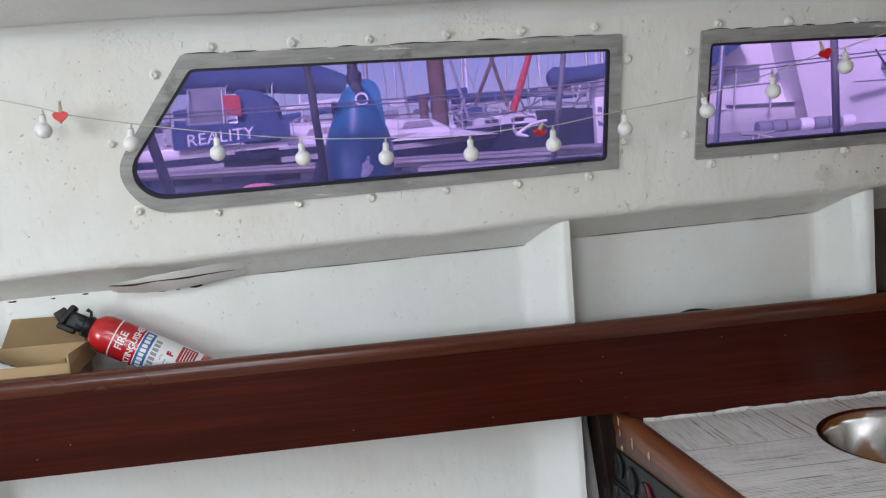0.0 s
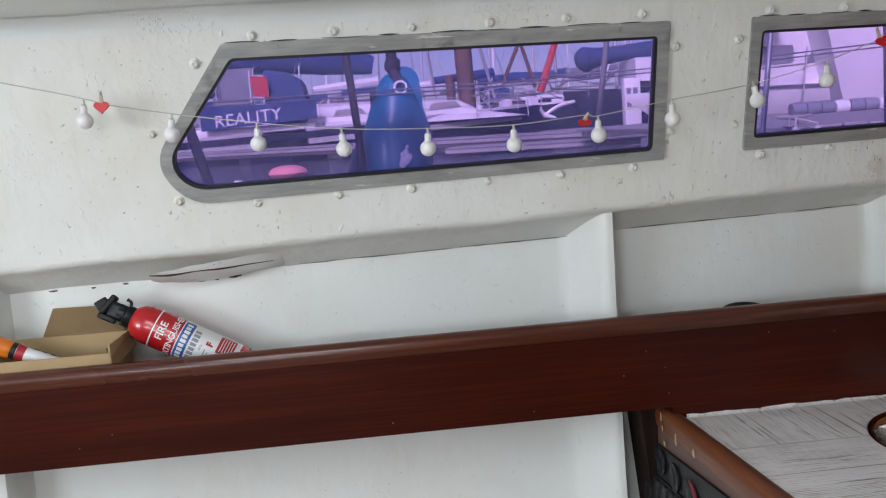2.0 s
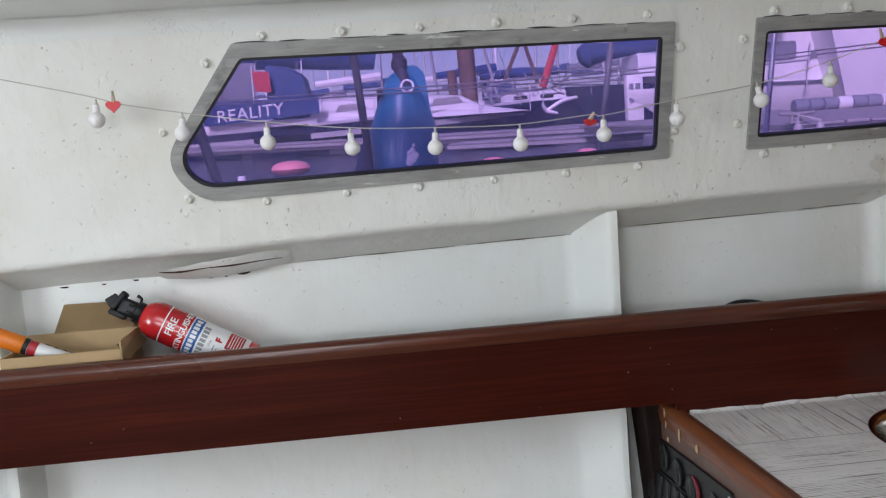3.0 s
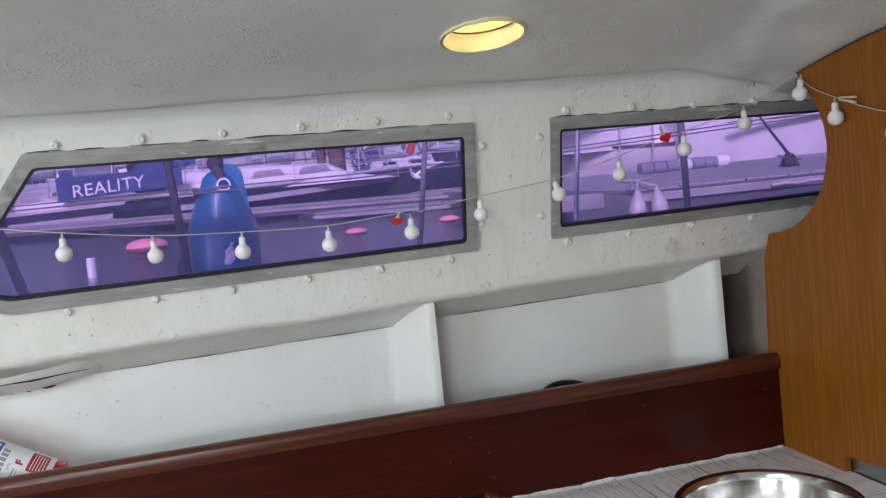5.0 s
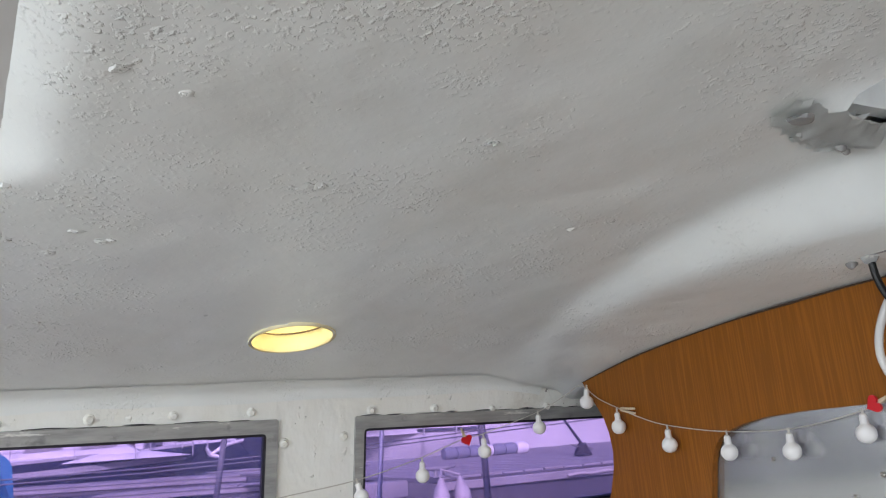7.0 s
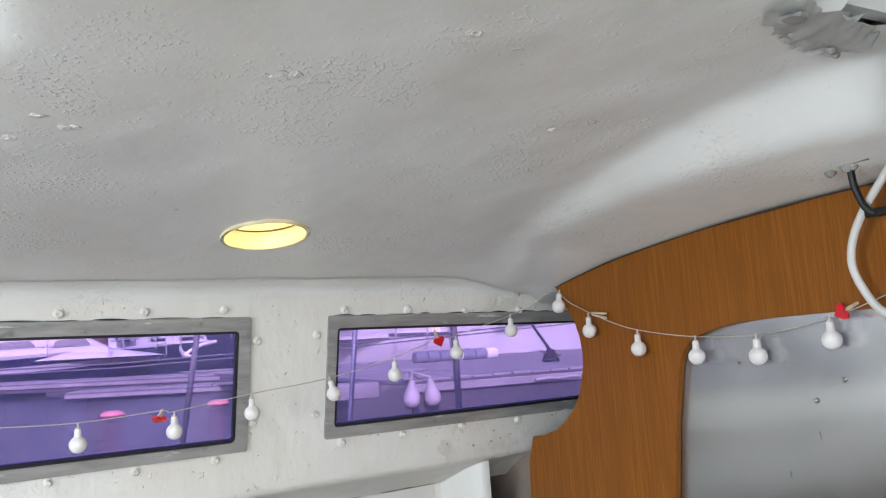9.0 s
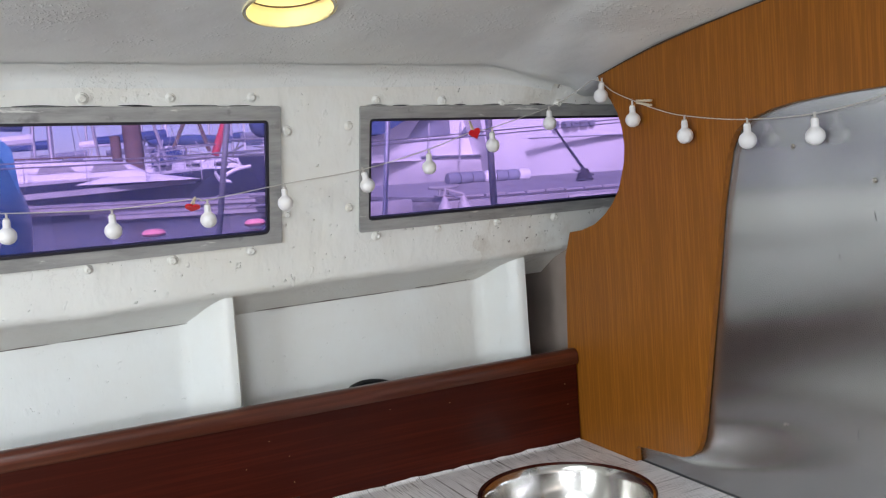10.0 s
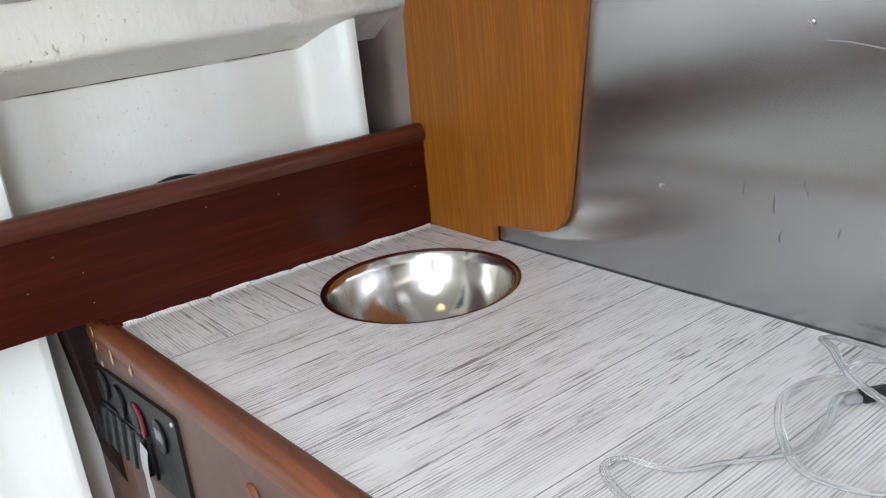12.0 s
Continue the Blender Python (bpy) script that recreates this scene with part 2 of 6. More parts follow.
CATCH_BLUE = plain("slate_blue_plastic", (0.075, 0.095, 0.12), 0.45, vary=0.1, grain=30)
NAVY = plain("navy_hull", (0.014, 0.02, 0.06), 0.45, vary=0.2, grain=10, coat=0.05)
WHITE_GEL = plain("white_gelcoat", (0.80, 0.80, 0.80), 0.3, vary=0.1, grain=10)
BLUE_CANVAS = plain("blue_canvas", (0.03, 0.07, 0.19), 0.85, vary=0.3, grain=14, bump=0.5)
GREY_CANVAS = plain("grey_canvas", (0.22, 0.24, 0.28), 0.85, vary=0.3, grain=14, bump=0.5)
DECK_WOOD = plain("pontoon_boards", (0.34, 0.33, 0.33), 0.8, vary=0.3, grain=20, bump=0.4)
PILE_WOOD = plain("timber_pile", (0.16, 0.10, 0.07), 0.85, vary=0.4, grain=16, bump=0.5)
ALU = plain("aluminium_spar", (0.55, 0.56, 0.58), 0.35, 0.8, grain=20)
BUOY_PINK = plain("pink_buoy", (0.85, 0.30, 0.34), 0.45, vary=0.2, grain=14)
FAR_TREES = plain("far_trees", (0.07, 0.08, 0.06), 0.95, vary=0.5, grain=1.2, bump=0.0)
FASCIA = plain("dark_wet_timber", (0.09, 0.085, 0.09), 0.7, vary=0.3, grain=16, bump=0.4)
FLAG_RED = plain("red_flag", (0.55, 0.03, 0.05), 0.8)


def build_tinted(n):
    # violet acrylic: clear tint, a pale veil added as haze and glare, and a gloss
    clear = n.add("BsdfTransparent", Color=(0.80, 0.675, 1.0, 1))
    veil = n.add("BsdfTranslucent", Color=(0.66, 0.58, 1.0, 1))
    gloss = n.add("BsdfGlossy", Roughness=0.04)
    haze = n.tree.nodes.new("ShaderNodeMixShader")
    n.link(n.ramp(n.noise(5, 5, 0.65), [(0.3, 0.11), (0.8, 0.21)]), haze.inputs[0])
    n.link(clear.outputs[0], haze.inputs[1])
    n.link(veil.outputs[0], haze.inputs[2])
    fres = n.add("Fresnel", IOR=1.4)
    mix = n.tree.nodes.new("ShaderNodeMixShader")
    n.link(fres.outputs[0], mix.inputs[0])
    n.link(haze.outputs[0], mix.inputs[1])
    n.link(gloss.outputs[0], mix.inputs[2])
    n.link(mix.outputs[0], n.out.inputs[0])


TINTED = material("violet_acrylic", build_tinted)


def build_yellow(n):
    glow = n.add("BsdfTranslucent", Color=(0.98, 0.80, 0.38, 1))
    n.set(Base_Color=(0.85, 0.58, 0.10), Roughness=0.4)
    mix = n.add("MixShader")
    mix.inputs[0].default_value = 0.75
    n.link(n.bsdf.outputs[0], mix.inputs[1])
    n.link(glow.outputs[0], mix.inputs[2])
    n.link(mix.outputs[0], n.out.inputs[0])


YELLOW_CAP = material("translucent_yellow_cap", build_yellow)


def build_clear_cord(n):
    n.set(Base_Color=(0.86, 0.87, 0.86), Roughness=0.12, Transmission_Weight=0.85, IOR=1.35, Coat_Weight=0.5)


CLEAR_PVC = material("clear_pvc", build_clear_cord)


def build_water(n):
    b = n.bump(n.noise(1.0, 4, 0.6, (1.7, 5.5, 1)), 0.36, 0.12)
    n.set(Base_Color=(0.012, 0.018, 0.022), Roughness=0.08, Normal=b, IOR=1.33)


WATER = material("harbour_water", build_water)


# ---- mesh helpers ----
from mathutils.geometry import tessellate_polygon


def part(name, bm, mat, parent=None, label="", smooth=True):
    """Links a bmesh, drawn in world metres, as one mesh object under a thing or a part."""
    top = parent
    while top is not None and top.parent is not None:
        top = top.parent
    if top is not None:
        bmesh.ops.translate(bm, vec=-top.location, verts=bm.verts)
    bmesh.ops.recalc_face_normals(bm, faces=bm.faces)
    me = bpy.data.meshes.new(name)
    bm.to_mesh(me)
    bm.free()
    me.materials.append(mat)
    if smooth:
        me.polygons.foreach_set("use_smooth", [True] * len(me.polygons))
        me.set_sharp_from_angle(angle=radians(40))
    ob = new(name, me)
    ob.parent = parent
    if label:
        tagged(ob, label)
    return ob


def thing(name, at, label, category, group="", kind=""):
    ob = new(name)
    ob.empty_display_size = 0.02
    ob.location = at
    return tagged(ob, label, category, group, kind)


def box(bm, x0, x1, y0, y1, z0, z1, bevel=0.0, seg=2):
    made = bmesh.ops.create_cube(bm, size=1)["verts"]
    for v in made:
        v.co = Vector(((x0 + x1) / 2 + v.co.x * (x1 - x0), (y0 + y1) / 2 + v.co.y * (y1 - y0), (z0 + z1) / 2 + v.co.z * (z1 - z0)))
    if bevel:
        edges = list({e for v in made for e in v.link_edges})
        bmesh.ops.bevel(bm, geom=edges, offset=bevel, segments=seg, affect="EDGES", profile=0.5)
    return bm


def boxed(*args, **kw):
    return box(bmesh.new(), *args, **kw)


def tube(points, radius, sides=8, closed=False, bm=None, smooth_steps=0):
    """A round bar along points; radius may be a list."""
    bm = bm or bmesh.new()
    pts = [Vector(p) for p in points]
    if smooth_steps:
        pts = spline(pts, smooth_steps)
    rad = radius if isinstance(radius, (list, tuple)) else [radius] * len(pts)
    if len(rad) != len(pts):
        last = len(rad) - 1
        at = [i * last / (len(pts) - 1) for i in range(len(pts))]
        rad = [rad[int(a)] + (rad[min(last, int(a) + 1)] - rad[int(a)]) * (a - int(a)) for a in at]
    rings = []
    side = None
    for i, p in enumerate(pts):
        d = (pts[min(i + 1, len(pts) - 1)] - pts[max(i - 1, 0)]).normalized()
        if side is None:
            side = d.orthogonal().normalized()
        side = (side - d * side.dot(d)).normalized()
        up = d.cross(side)
        rings.append([bm.verts.new(p + rad[i] * (math.cos(2 * math.pi * k / sides) * side + math.sin(2 * math.pi * k / sides) * up)) for k in range(sides)])
    for a, b in zip(rings, rings[1:]):
        for k in range(sides):
            bm.faces.new((a[k], a[(k + 1) % sides], b[(k + 1) % sides], b[k]))
    bm.faces.new(rings[0])
    bm.faces.new(list(reversed(rings[-1])))
    return bm


def spline(pts, steps):
    out = []
    for i in range(len(pts) - 1):
        a, b, c, d = pts[max(i - 1, 0)], pts[i], pts[i + 1], pts[min(i + 2, len(pts) - 1)]
        for k in range(steps):
            t = k / steps
            out.append(0.5 * (2 * b + (c - a) * t + (2 * a - 5 * b + 4 * c - d) * t * t + (3 * b - a - 3 * c + d) * t ** 3))
    out.append(pts[-1])
    return out


def lathe(profile, sides=32, bm=None, cap=True):
    """Turned about z; profile rows of (radius, z)."""
    bm = bm or bmesh.new()
    rings = [[bm.verts.new((r * math.cos(2 * math.pi * k / sides), r * math.sin(2 * math.pi * k / sides), z)) for k in range(sides)] for r, z in profile]
    for a, b in zip(rings, rings[1:]):
        for k in range(sides):
            bm.faces.new((a[k], a[(k + 1) % sides], b[(k + 1) % sides], b[k]))
    if cap:
        bm.faces.new(rings[0])
        bm.faces.new(list(reversed(rings[-1])))
    return bm


def moved(bm, m):
    bmesh.ops.transform(bm, matrix=m, verts=bm.verts)
    return bm


def plate(loops, to_world, thick, bevel=0.0):
    """A flat plate with holes: loops of (u, v), the first the outline; to_world(u, v, depth) places it."""
    bm = bmesh.new()
    vs = [bm.verts.new((u, v, 0)) for loop in loops for u, v in loop]
    for tri in tessellate_polygon([[Vector((u, v, 0)) for u, v in loop] for loop in loops]):
        if len(set(tri)) == 3:
            bm.faces.new([vs[k] for k in tri])
    flat = list(bm.faces)
    out = bmesh.ops.extrude_face_region(bm, geom=flat)
    for v in [g for g in out["geom"] if isinstance(g, bmesh.types.BMVert)]:
        v.co.z = thick
    for v in bm.verts:
        v.co = Vector(to_world(*v.co))
    return bm


def rounded(points, radii, steps=6):
    """A closed outline with its corners rounded."""
    out = []
    n = len(points)
    for i, (p, r) in enumerate(zip(points, radii)):
        p, a, b = Vector(p), Vector(points[i - 1]), Vector(points[(i + 1) % n])
        if r <= 0:
            out.append(tuple(p))
            continue
        da, db = (a - p).normalized(), (b - p).normalized()
        for k in range(steps + 1):
            t = k / steps
            q = (p + da * r) * (1 - t) ** 2 + p * 2 * t * (1 - t) + (p + db * r) * t * t
            out.append(tuple(q))
    return out


def lettering(text, size, to_world, spacing=1.0, depth=0.0, bold=0.0):
    """Words in the built-in font as a mesh; to_world(u, v) places each point."""
    cu = bpy.data.curves.new("words", "FONT")
    cu.body, cu.size, cu.align_x, cu.space_character = text, size, "CENTER", spacing
    cu.offset = bold
    ob = bpy.data.objects.new("words", cu)
    me = bpy.data.meshes.new_from_object(ob)
    bm = bmesh.new()
    bm.from_mesh(me)
    bpy.data.objects.remove(ob)
    bpy.data.curves.remove(cu)
    bpy.data.meshes.remove(me)
    bmesh.ops.triangulate(bm, faces=bm.faces)
    for v in bm.verts:
        v.co = Vector(to_world(v.co.x, v.co.y))
    return bm


def ss(a, b, x):
    t = min(1, max(0, (x - a) / (b - a)))
    return t * t * (3 - 2 * t)


def lerp_rows(rows, x):
    if x <= rows[0][0]:
        return rows[0][1]
    for (a, p), (b, q) in zip(rows, rows[1:]):
        if x <= b:
            return p + (q - p) * (x - a) / (b - a)
    return rows[-1][1]


# ---- cabin side with its two windows ----
def wall_y(z):
    return 1.713 - 0.262 * (z - 1.39)


WALL_N = Vector((0, -1, -0.262)).normalized()


def on_wall(x, z, out=0.0):
    return Vector((x, wall_y(z), z)) + WALL_N * out


W1_OUT = rounded([(-0.106, 1.650), (0.693, 1.640), (0.693, 1.391), (-0.205, 1.374), (-0.256, 1.455)], [0.004, 0.004, 0.004, 0.05, 0.045], 7)
W1_IN = rounded([(-0.094, 1.626), (0.671, 1.616), (0.670, 1.409), (-0.198, 1.400), (-0.232, 1.455)], [0.009, 0.009, 0.012, 0.038, 0.036], 7)
W2_OUT = rounded([(0.847, 1.637), (1.888, 1.625), (1.888, 1.407), (0.850, 1.396)], [0.004] * 4, 2)
W2_IN = rounded([(0.866, 1.614), (1.864, 1.603), (1.864, 1.428), (0.868, 1.418)], [0.009] * 4, 3)


def shrink(loop, d):
    c = Vector((sum(p[0] for p in loop) / len(loop), sum(p[1] for p in loop) / len(loop)))
    out = []
    n = len(loop)
    for i in range(n):
        a, p, b = Vector(loop[i - 1]), Vector(loop[i]), Vector(loop[(i + 1) % n])
        t = (b - a).normalized()
        nrm = Vector((-t.y, t.x))
        if nrm.dot(c - p) < 0:
            nrm = -nrm
        out.append(tuple(p + nrm * d))
    return out


def wall_edge(x):
    return 1.280 + 0.022 * x


bm = plate([[(-1.9, 1.30), (1.95, 1.34), (1.95, 1.72), (-1.9, 1.72)], shrink(W1_IN, -0.003), shrink(W2_IN, -0.003)],
           lambda u, v, d: on_wall(u, v, -d), 0.035)
tagged(part("wall_north", bm, WALL_PAINT), "white gloss-painted steel cabin side, lumpy and dripped", "wall", kind="structure")

# rolled lower edge of the cabin side and the underside that runs back to the hull
bm = bmesh.new()
rows = []
for i in range(192):
    x = -1.9 + i * 0.02
    e = wall_edge(x) + 0.003 * noise.noise((x * 4, 0, 0)) + 0.0015 * noise.noise((x * 15, 3, 0))
    yf = wall_y(e + 0.02)
    prof = [(wall_y(e + 0.075) - 0.0005, e + 0.075), (yf - 0.002, e + 0.022)]
    prof += [(yf - 0.002 + 0.022 * (1 - math.cos(a)), e + 0.022 - 0.024 * math.sin(a)) for a in (0.35, 0.75, 1.15, 1.5)]
    back = 1.237 + 0.017 * x + 0.004 * ss(0.55, 0.65, x)
    prof += [(1.79, (e - 0.002 + back) / 2 + 0.004), (1.826, back + 0.004), (1.85, back - 0.012)]
    rows.append([bm.verts.new((x, y + 0.002 * noise.noise((x * 9, y * 20, z * 9)), z + 0.002 * noise.noise((x * 11, y * 20, 7)))) for y, z in prof])
for a, b in zip(rows, rows[1:]):
    for k in range(len(a) - 1):
        bm.faces.new((a[k], a[k + 1], b[k + 1], b[k]))
tagged(part("trim_side_deck_edge", bm, WALL_PAINT), "rolled white-painted lower edge of the cabin side", "trim", kind="structure")

# hull lining with its upright frames, as one swept section
RIBS = [(-0.62, 0.0), (0.598, 0.0), (1.256, 0.0)]


def hull_y(x, z):
    y = 1.842 - 0.03 * ss(0.95, 0.4, z)
    lump = 0.0
    for rx, _ in RIBS:
        if x <= rx:
            lump = max(lump, 0.088 * ss(rx - 0.085, rx - 0.008, x) if x < rx - 0.004 else 0.088)
        else:
            lump = max(lump, 0.088 * (1 - ss(rx + 0.004, rx + 0.016, x)))
    y += 0.12 * ss(1.264, 1.274, x)
    return y - lump + 0.003 * noise.noise((x * 5, z * 5, 0)) + 0.0012 * noise.noise((x * 22, z * 16, 4))


bm = bmesh.new()
xs = sorted(set([round(-1.9 + 0.03 * i, 3) for i in range(122)] + [round(r + d, 4) for r, _ in RIBS for d in (-0.09, -0.075, -0.06, -0.045, -0.03, -0.02, -0.012, -0.006, -0.002, 0.002, 0.006, 0.01, 0.014, 0.018)]))
zs = [0.25 + 0.03 * i for i in range(37)]
grid = [[bm.verts.new((x, hull_y(x, z), z)) for z in zs] for x in xs]
for a, b in zip(grid, grid[1:]):
    for k in range(len(zs) - 1):
        bm.faces.new((a[k], a[k + 1], b[k + 1], b[k]))
tagged(part("wall_hull", bm, HULL_PAINT), "white-painted hull lining with upright frames", "wall", kind="structure")
bm = boxed(1.362, 1.375, 1.73, 1.99, 0.3, 1.36, 0.003)
# unseen cap over the deepened slot, keeps outside light from leaking in
box(bm, 1.235, 1.375, 1.835, 1.99, 1.315, 1.335)
# brownish paint with the slot's shade put into its colour
SHADED_EDGE = plain("shaded_brown_paint", (0.30, 0.245, 0.21), 0.7, vary=0.45, grain=40, bump=0.4)
tagged(part("trim_frame_fore", bm, SHADED_EDGE), "brownish frame edge beyond the bulkhead, darkened for shade", "trim", kind="structure")


def window(name, outer, inner, bolts, label, top):
    w = tagged(thing(name, on_wall(*outer[0]), label, "window"), kind="structure")
    part("window_frame", plate([outer, inner], lambda u, v, d: on_wall(u, v, 0.007 - d), 0.02), FRAME_GREY, w, "weathered grey metal frame")
    part("gasket", plate([shrink(inner, -0.002), shrink(inner, 0.0052)], lambda u, v, d: on_wall(u, v, 0.0045 - d), 0.012), GASKET, w, "black sealant bead")
    pane = part("pane", plate([shrink(inner, 0.001)], lambda u, v, d: on_wall(u, v, -0.006 - d), 0.005), TINTED, w, "violet-tinted acrylic pane", smooth=False)
    pane.visible_shadow = False
    # open gap between the frame's upper edge and the paint
    (xa, za), (xb, zb) = top
    for k in range(9):
        u0 = (k + 0.12 * math.sin(k * 5.1)) / 9
        u1 = u0 + 0.075 + 0.03 * math.sin(k * 3.7)
        pts = [on_wall(xa + (xb - xa) * u, za + (zb - za) * u + 0.0012 + 0.0006 * math.sin(40 * u), 0.0022) for u in (u0, (u0 + u1) / 2, u1)]
        part("gap", tube(pts, [0.0004, 0.0011 + 0.0005 * math.sin(k * 2.3), 0.0004], 6, smooth_steps=3), GASKET, w, "dark gap above the frame" if k == 0 else "")
    for i, (x, z) in enumerate(bolts):
        r = 0.0068 * (1 + 0.12 * math.sin(i * 2.4))
        prof = [(r * 1.45, -0.001), (r * 1.25, 0.0016), (r, 0.0022), (r * 0.97, 0.005), (r * 0.7, 0.0072), (r * 0.42, 0.0074), (r * 0.36, 0.0058)]
        b = lathe(prof, 14)
        m = Matrix.Translation(on_wall(x, z)) @ WALL_N.to_track_quat("Z", "Y").to_matrix().to_4x4()
        part("bolt", moved(b, m), WALL_PAINT, w, "painted-over bolt head" if i == 0 else "")
    return w


window("window_1", W1_OUT, W1_IN,
       [(-0.052, 1.66), (0.088, 1.659), (0.226, 1.657), (0.365, 1.657), (0.503, 1.656), (0.642, 1.655), (0.706, 1.595), (0.704, 1.442), (0.635, 1.379),
        (0.493, 1.376), (0.352, 1.374), (0.207, 1.372), (0.07, 1.371), (-0.081, 1.367), (-0.223, 1.382), (-0.249, 1.506), (-0.155, 1.62)],
       "long cabin window with violet-tinted pane and grey frame", ((-0.10, 1.650), (0.69, 1.640)))
window("window_2", W2_OUT, W2_IN,
       [(0.881, 1.647), (1.022, 1.644), (1.16, 1.637), (1.30, 1.634), (0.826, 1.601), (0.829, 1.446), (0.888, 1.385), (1.026, 1.388), (1.17, 1.391), (1.317, 1.39)],
       "cabin window with violet-tinted pane partly behind bulkhead", ((0.86, 1.637), (1.42, 1.6305)))

# cracked and flaking patch on the underside over the fire extinguisher
crack = thing("paint_crack", (-0.2, 1.78, 1.25), "rusty crack with flaking paint under the deck edge", "crack")
bm = bmesh.new()
pts = [(-0.31, 1.777, 1.2400), (-0.27, 1.779, 1.2375), (-0.22, 1.776, 1.2415), (-0.17, 1.777, 1.2425), (-0.12, 1.774, 1.2470), (-0.07, 1.773, 1.2505)]
tube(pts, [0.0008, 0.0022, 0.0009, 0.0020, 0.0010, 0.0005], 6, bm=bm, smooth_steps=5)
part("rust_line", bm, RUST, crack)
for x0, x1, z in ((-0.235, -0.205, 1.2165), (-0.168, -0.142, 1.2185), (-0.195, -0.185, 1.217)):
    part("chip", tube([(x0, 1.822, z), ((x0 + x1) / 2, 1.820, z + 0.001), (x1, 1.822, z + 0.002)], [0.001, 0.0035, 0.001], 6, smooth_steps=3), RUST, crack)
bm = bmesh.new()
rows = []
for i in range(25):
    u = i / 24
    x = -0.315 + 0.26 * u
    fat = math.sin(math.pi * u) ** 0.6
    rows.append([bm.verts.new((x, y + 0.003 * noise.noise((x * 30, k, 0)), z - fat * d + 0.004 * noise.noise((x * 24, k * 0.7, 3)))) for k, (y, z, d) in enumerate(
        ((1.776, 1.242 + 0.03 * u, 0.0), (1.783, 1.237 + 0.03 * u, 0.006), (1.797, 1.231 + 0.025 * u, 0.013), (1.813, 1.225 + 0.02 * u, 0.016), (1.83, 1.222 + 0.015 * u, 0.010), (1.842, 1.232 + 0.01 * u, 0.0)))])
for a, b in zip(rows, rows[1:]):
    for k in range(5):
        bm.faces.new((a[k], a[k + 1], b[k + 1], b[k]))
part("flake", bm, WALL_PAINT, crack, "lifted flake of white paint")
for x, y, z, r in ((-0.50, 1.80, 1.224, 0.006), (-0.36, 1.79, 1.228, 0.004), (-0.62, 1.80, 1.222, 0.005), (-0.43, 1.815, 1.222, 0.003)):
    b = lathe([(r, 0.0), (r * 0.7, -0.002), (r * 0.2, -0.0025)], 9)
    for v in b.verts:
        v.co.x *= 1.6 + 0.8 * noise.noise(v.co * 300)
    part("rust_spot", moved(b, Matrix.Translation((x, y, z))), RUST, crack, "brown rust spot")
seam = thing("seam_crack", (0.5, 1.84, 1.24), "thin dark crack along the joint under the deck edge", "crack")
for x0, x1, z0, z1 in ((-0.03, 0.28, 1.2315, 1.2365), (0.30, 0.53, 1.2375, 1.242), (0.66, 0.98, 1.2485, 1.2535), (1.02, 1.16, 1.2545, 1.2575)):
    pts = [(x0 + (x1 - x0) * k / 6, 1.8365, z0 + (z1 - z0) * k / 6 + 0.0012 * noise.noise((k * 1.7, x0 * 9, 0))) for k in range(7)]
    part("crack_line", tube(pts, [0.0003, 0.0008, 0.0003, 0.0010, 0.0004, 0.0007, 0.0003], 5), RUST, seam)

# ---- ceiling ----
HOLE = (0.640, 1.365, 0.064)
HATCH_A = (-0.62, 0.19, -0.32, 0.84)
HATCH_B = (0.95, 1.28, -0.25, 0.60)


def deck_z(y):
    d = 1.632 - y
    return 1.700 + 0.20 * d - 0.055 * d * d


def ceiling_z(x, y):
    z = deck_z(y)
    up = lerp_rows([(0.3, 1.20), (0.5, 1.168), (0.653, 1.135), (0.75, 1.10), (0.843, 1.080), (0.97, 1.074), (1.105, 1.083), (1.25, 1.104), (1.404, 1.13), (1.634, 1.15)], y)
    mid = up + lerp_rows([(0.3, 0.09), (0.684, 0.065), (0.887, 0.05), (1.045, 0.04), (1.35, 0.045), (1.5, 0.09), (1.634, 0.17)], y)
    arc_z = lerp_rows([(0.3, 1.738), (0.8, 1.738), (1.1, 1.728), (1.34, 1.706), (1.52, 1.676), (1.64, 1.652)], y)
    knee = arc_z + 0.030 - 0.012 * ss(1.3, 1.6, y)
    if x < mid:
        z += (knee - z) * ss(up - 0.035, mid, x)
    else:
        z = knee + (arc_z - knee) * min(1.4, (x - mid) / max(0.02, 1.312 - mid))
    d = math.hypot(max(HATCH_A[0] - x, 0, x - HATCH_A[1]), max(HATCH_A[2] - y, 0, y - HATCH_A[3]))
    z += 0.085 * (1 - min(1, d / 0.10)) ** 2
    return z + 0.002 * noise.noise((x * 6, y * 6, 1)) + 0.0011 * noise.noise((x * 25, y * 25, 2))


bm = bmesh.new()
step = 0.02
nx, ny = 200, 132
gx = [-2.04 + step * i for i in range(nx + 1)]
gy = [1.634 - step * j for j in range(ny + 1)]
vs = {}


def in_rect(x, y, r):
    return r[0] < x < r[1] and r[2] < y < r[3]


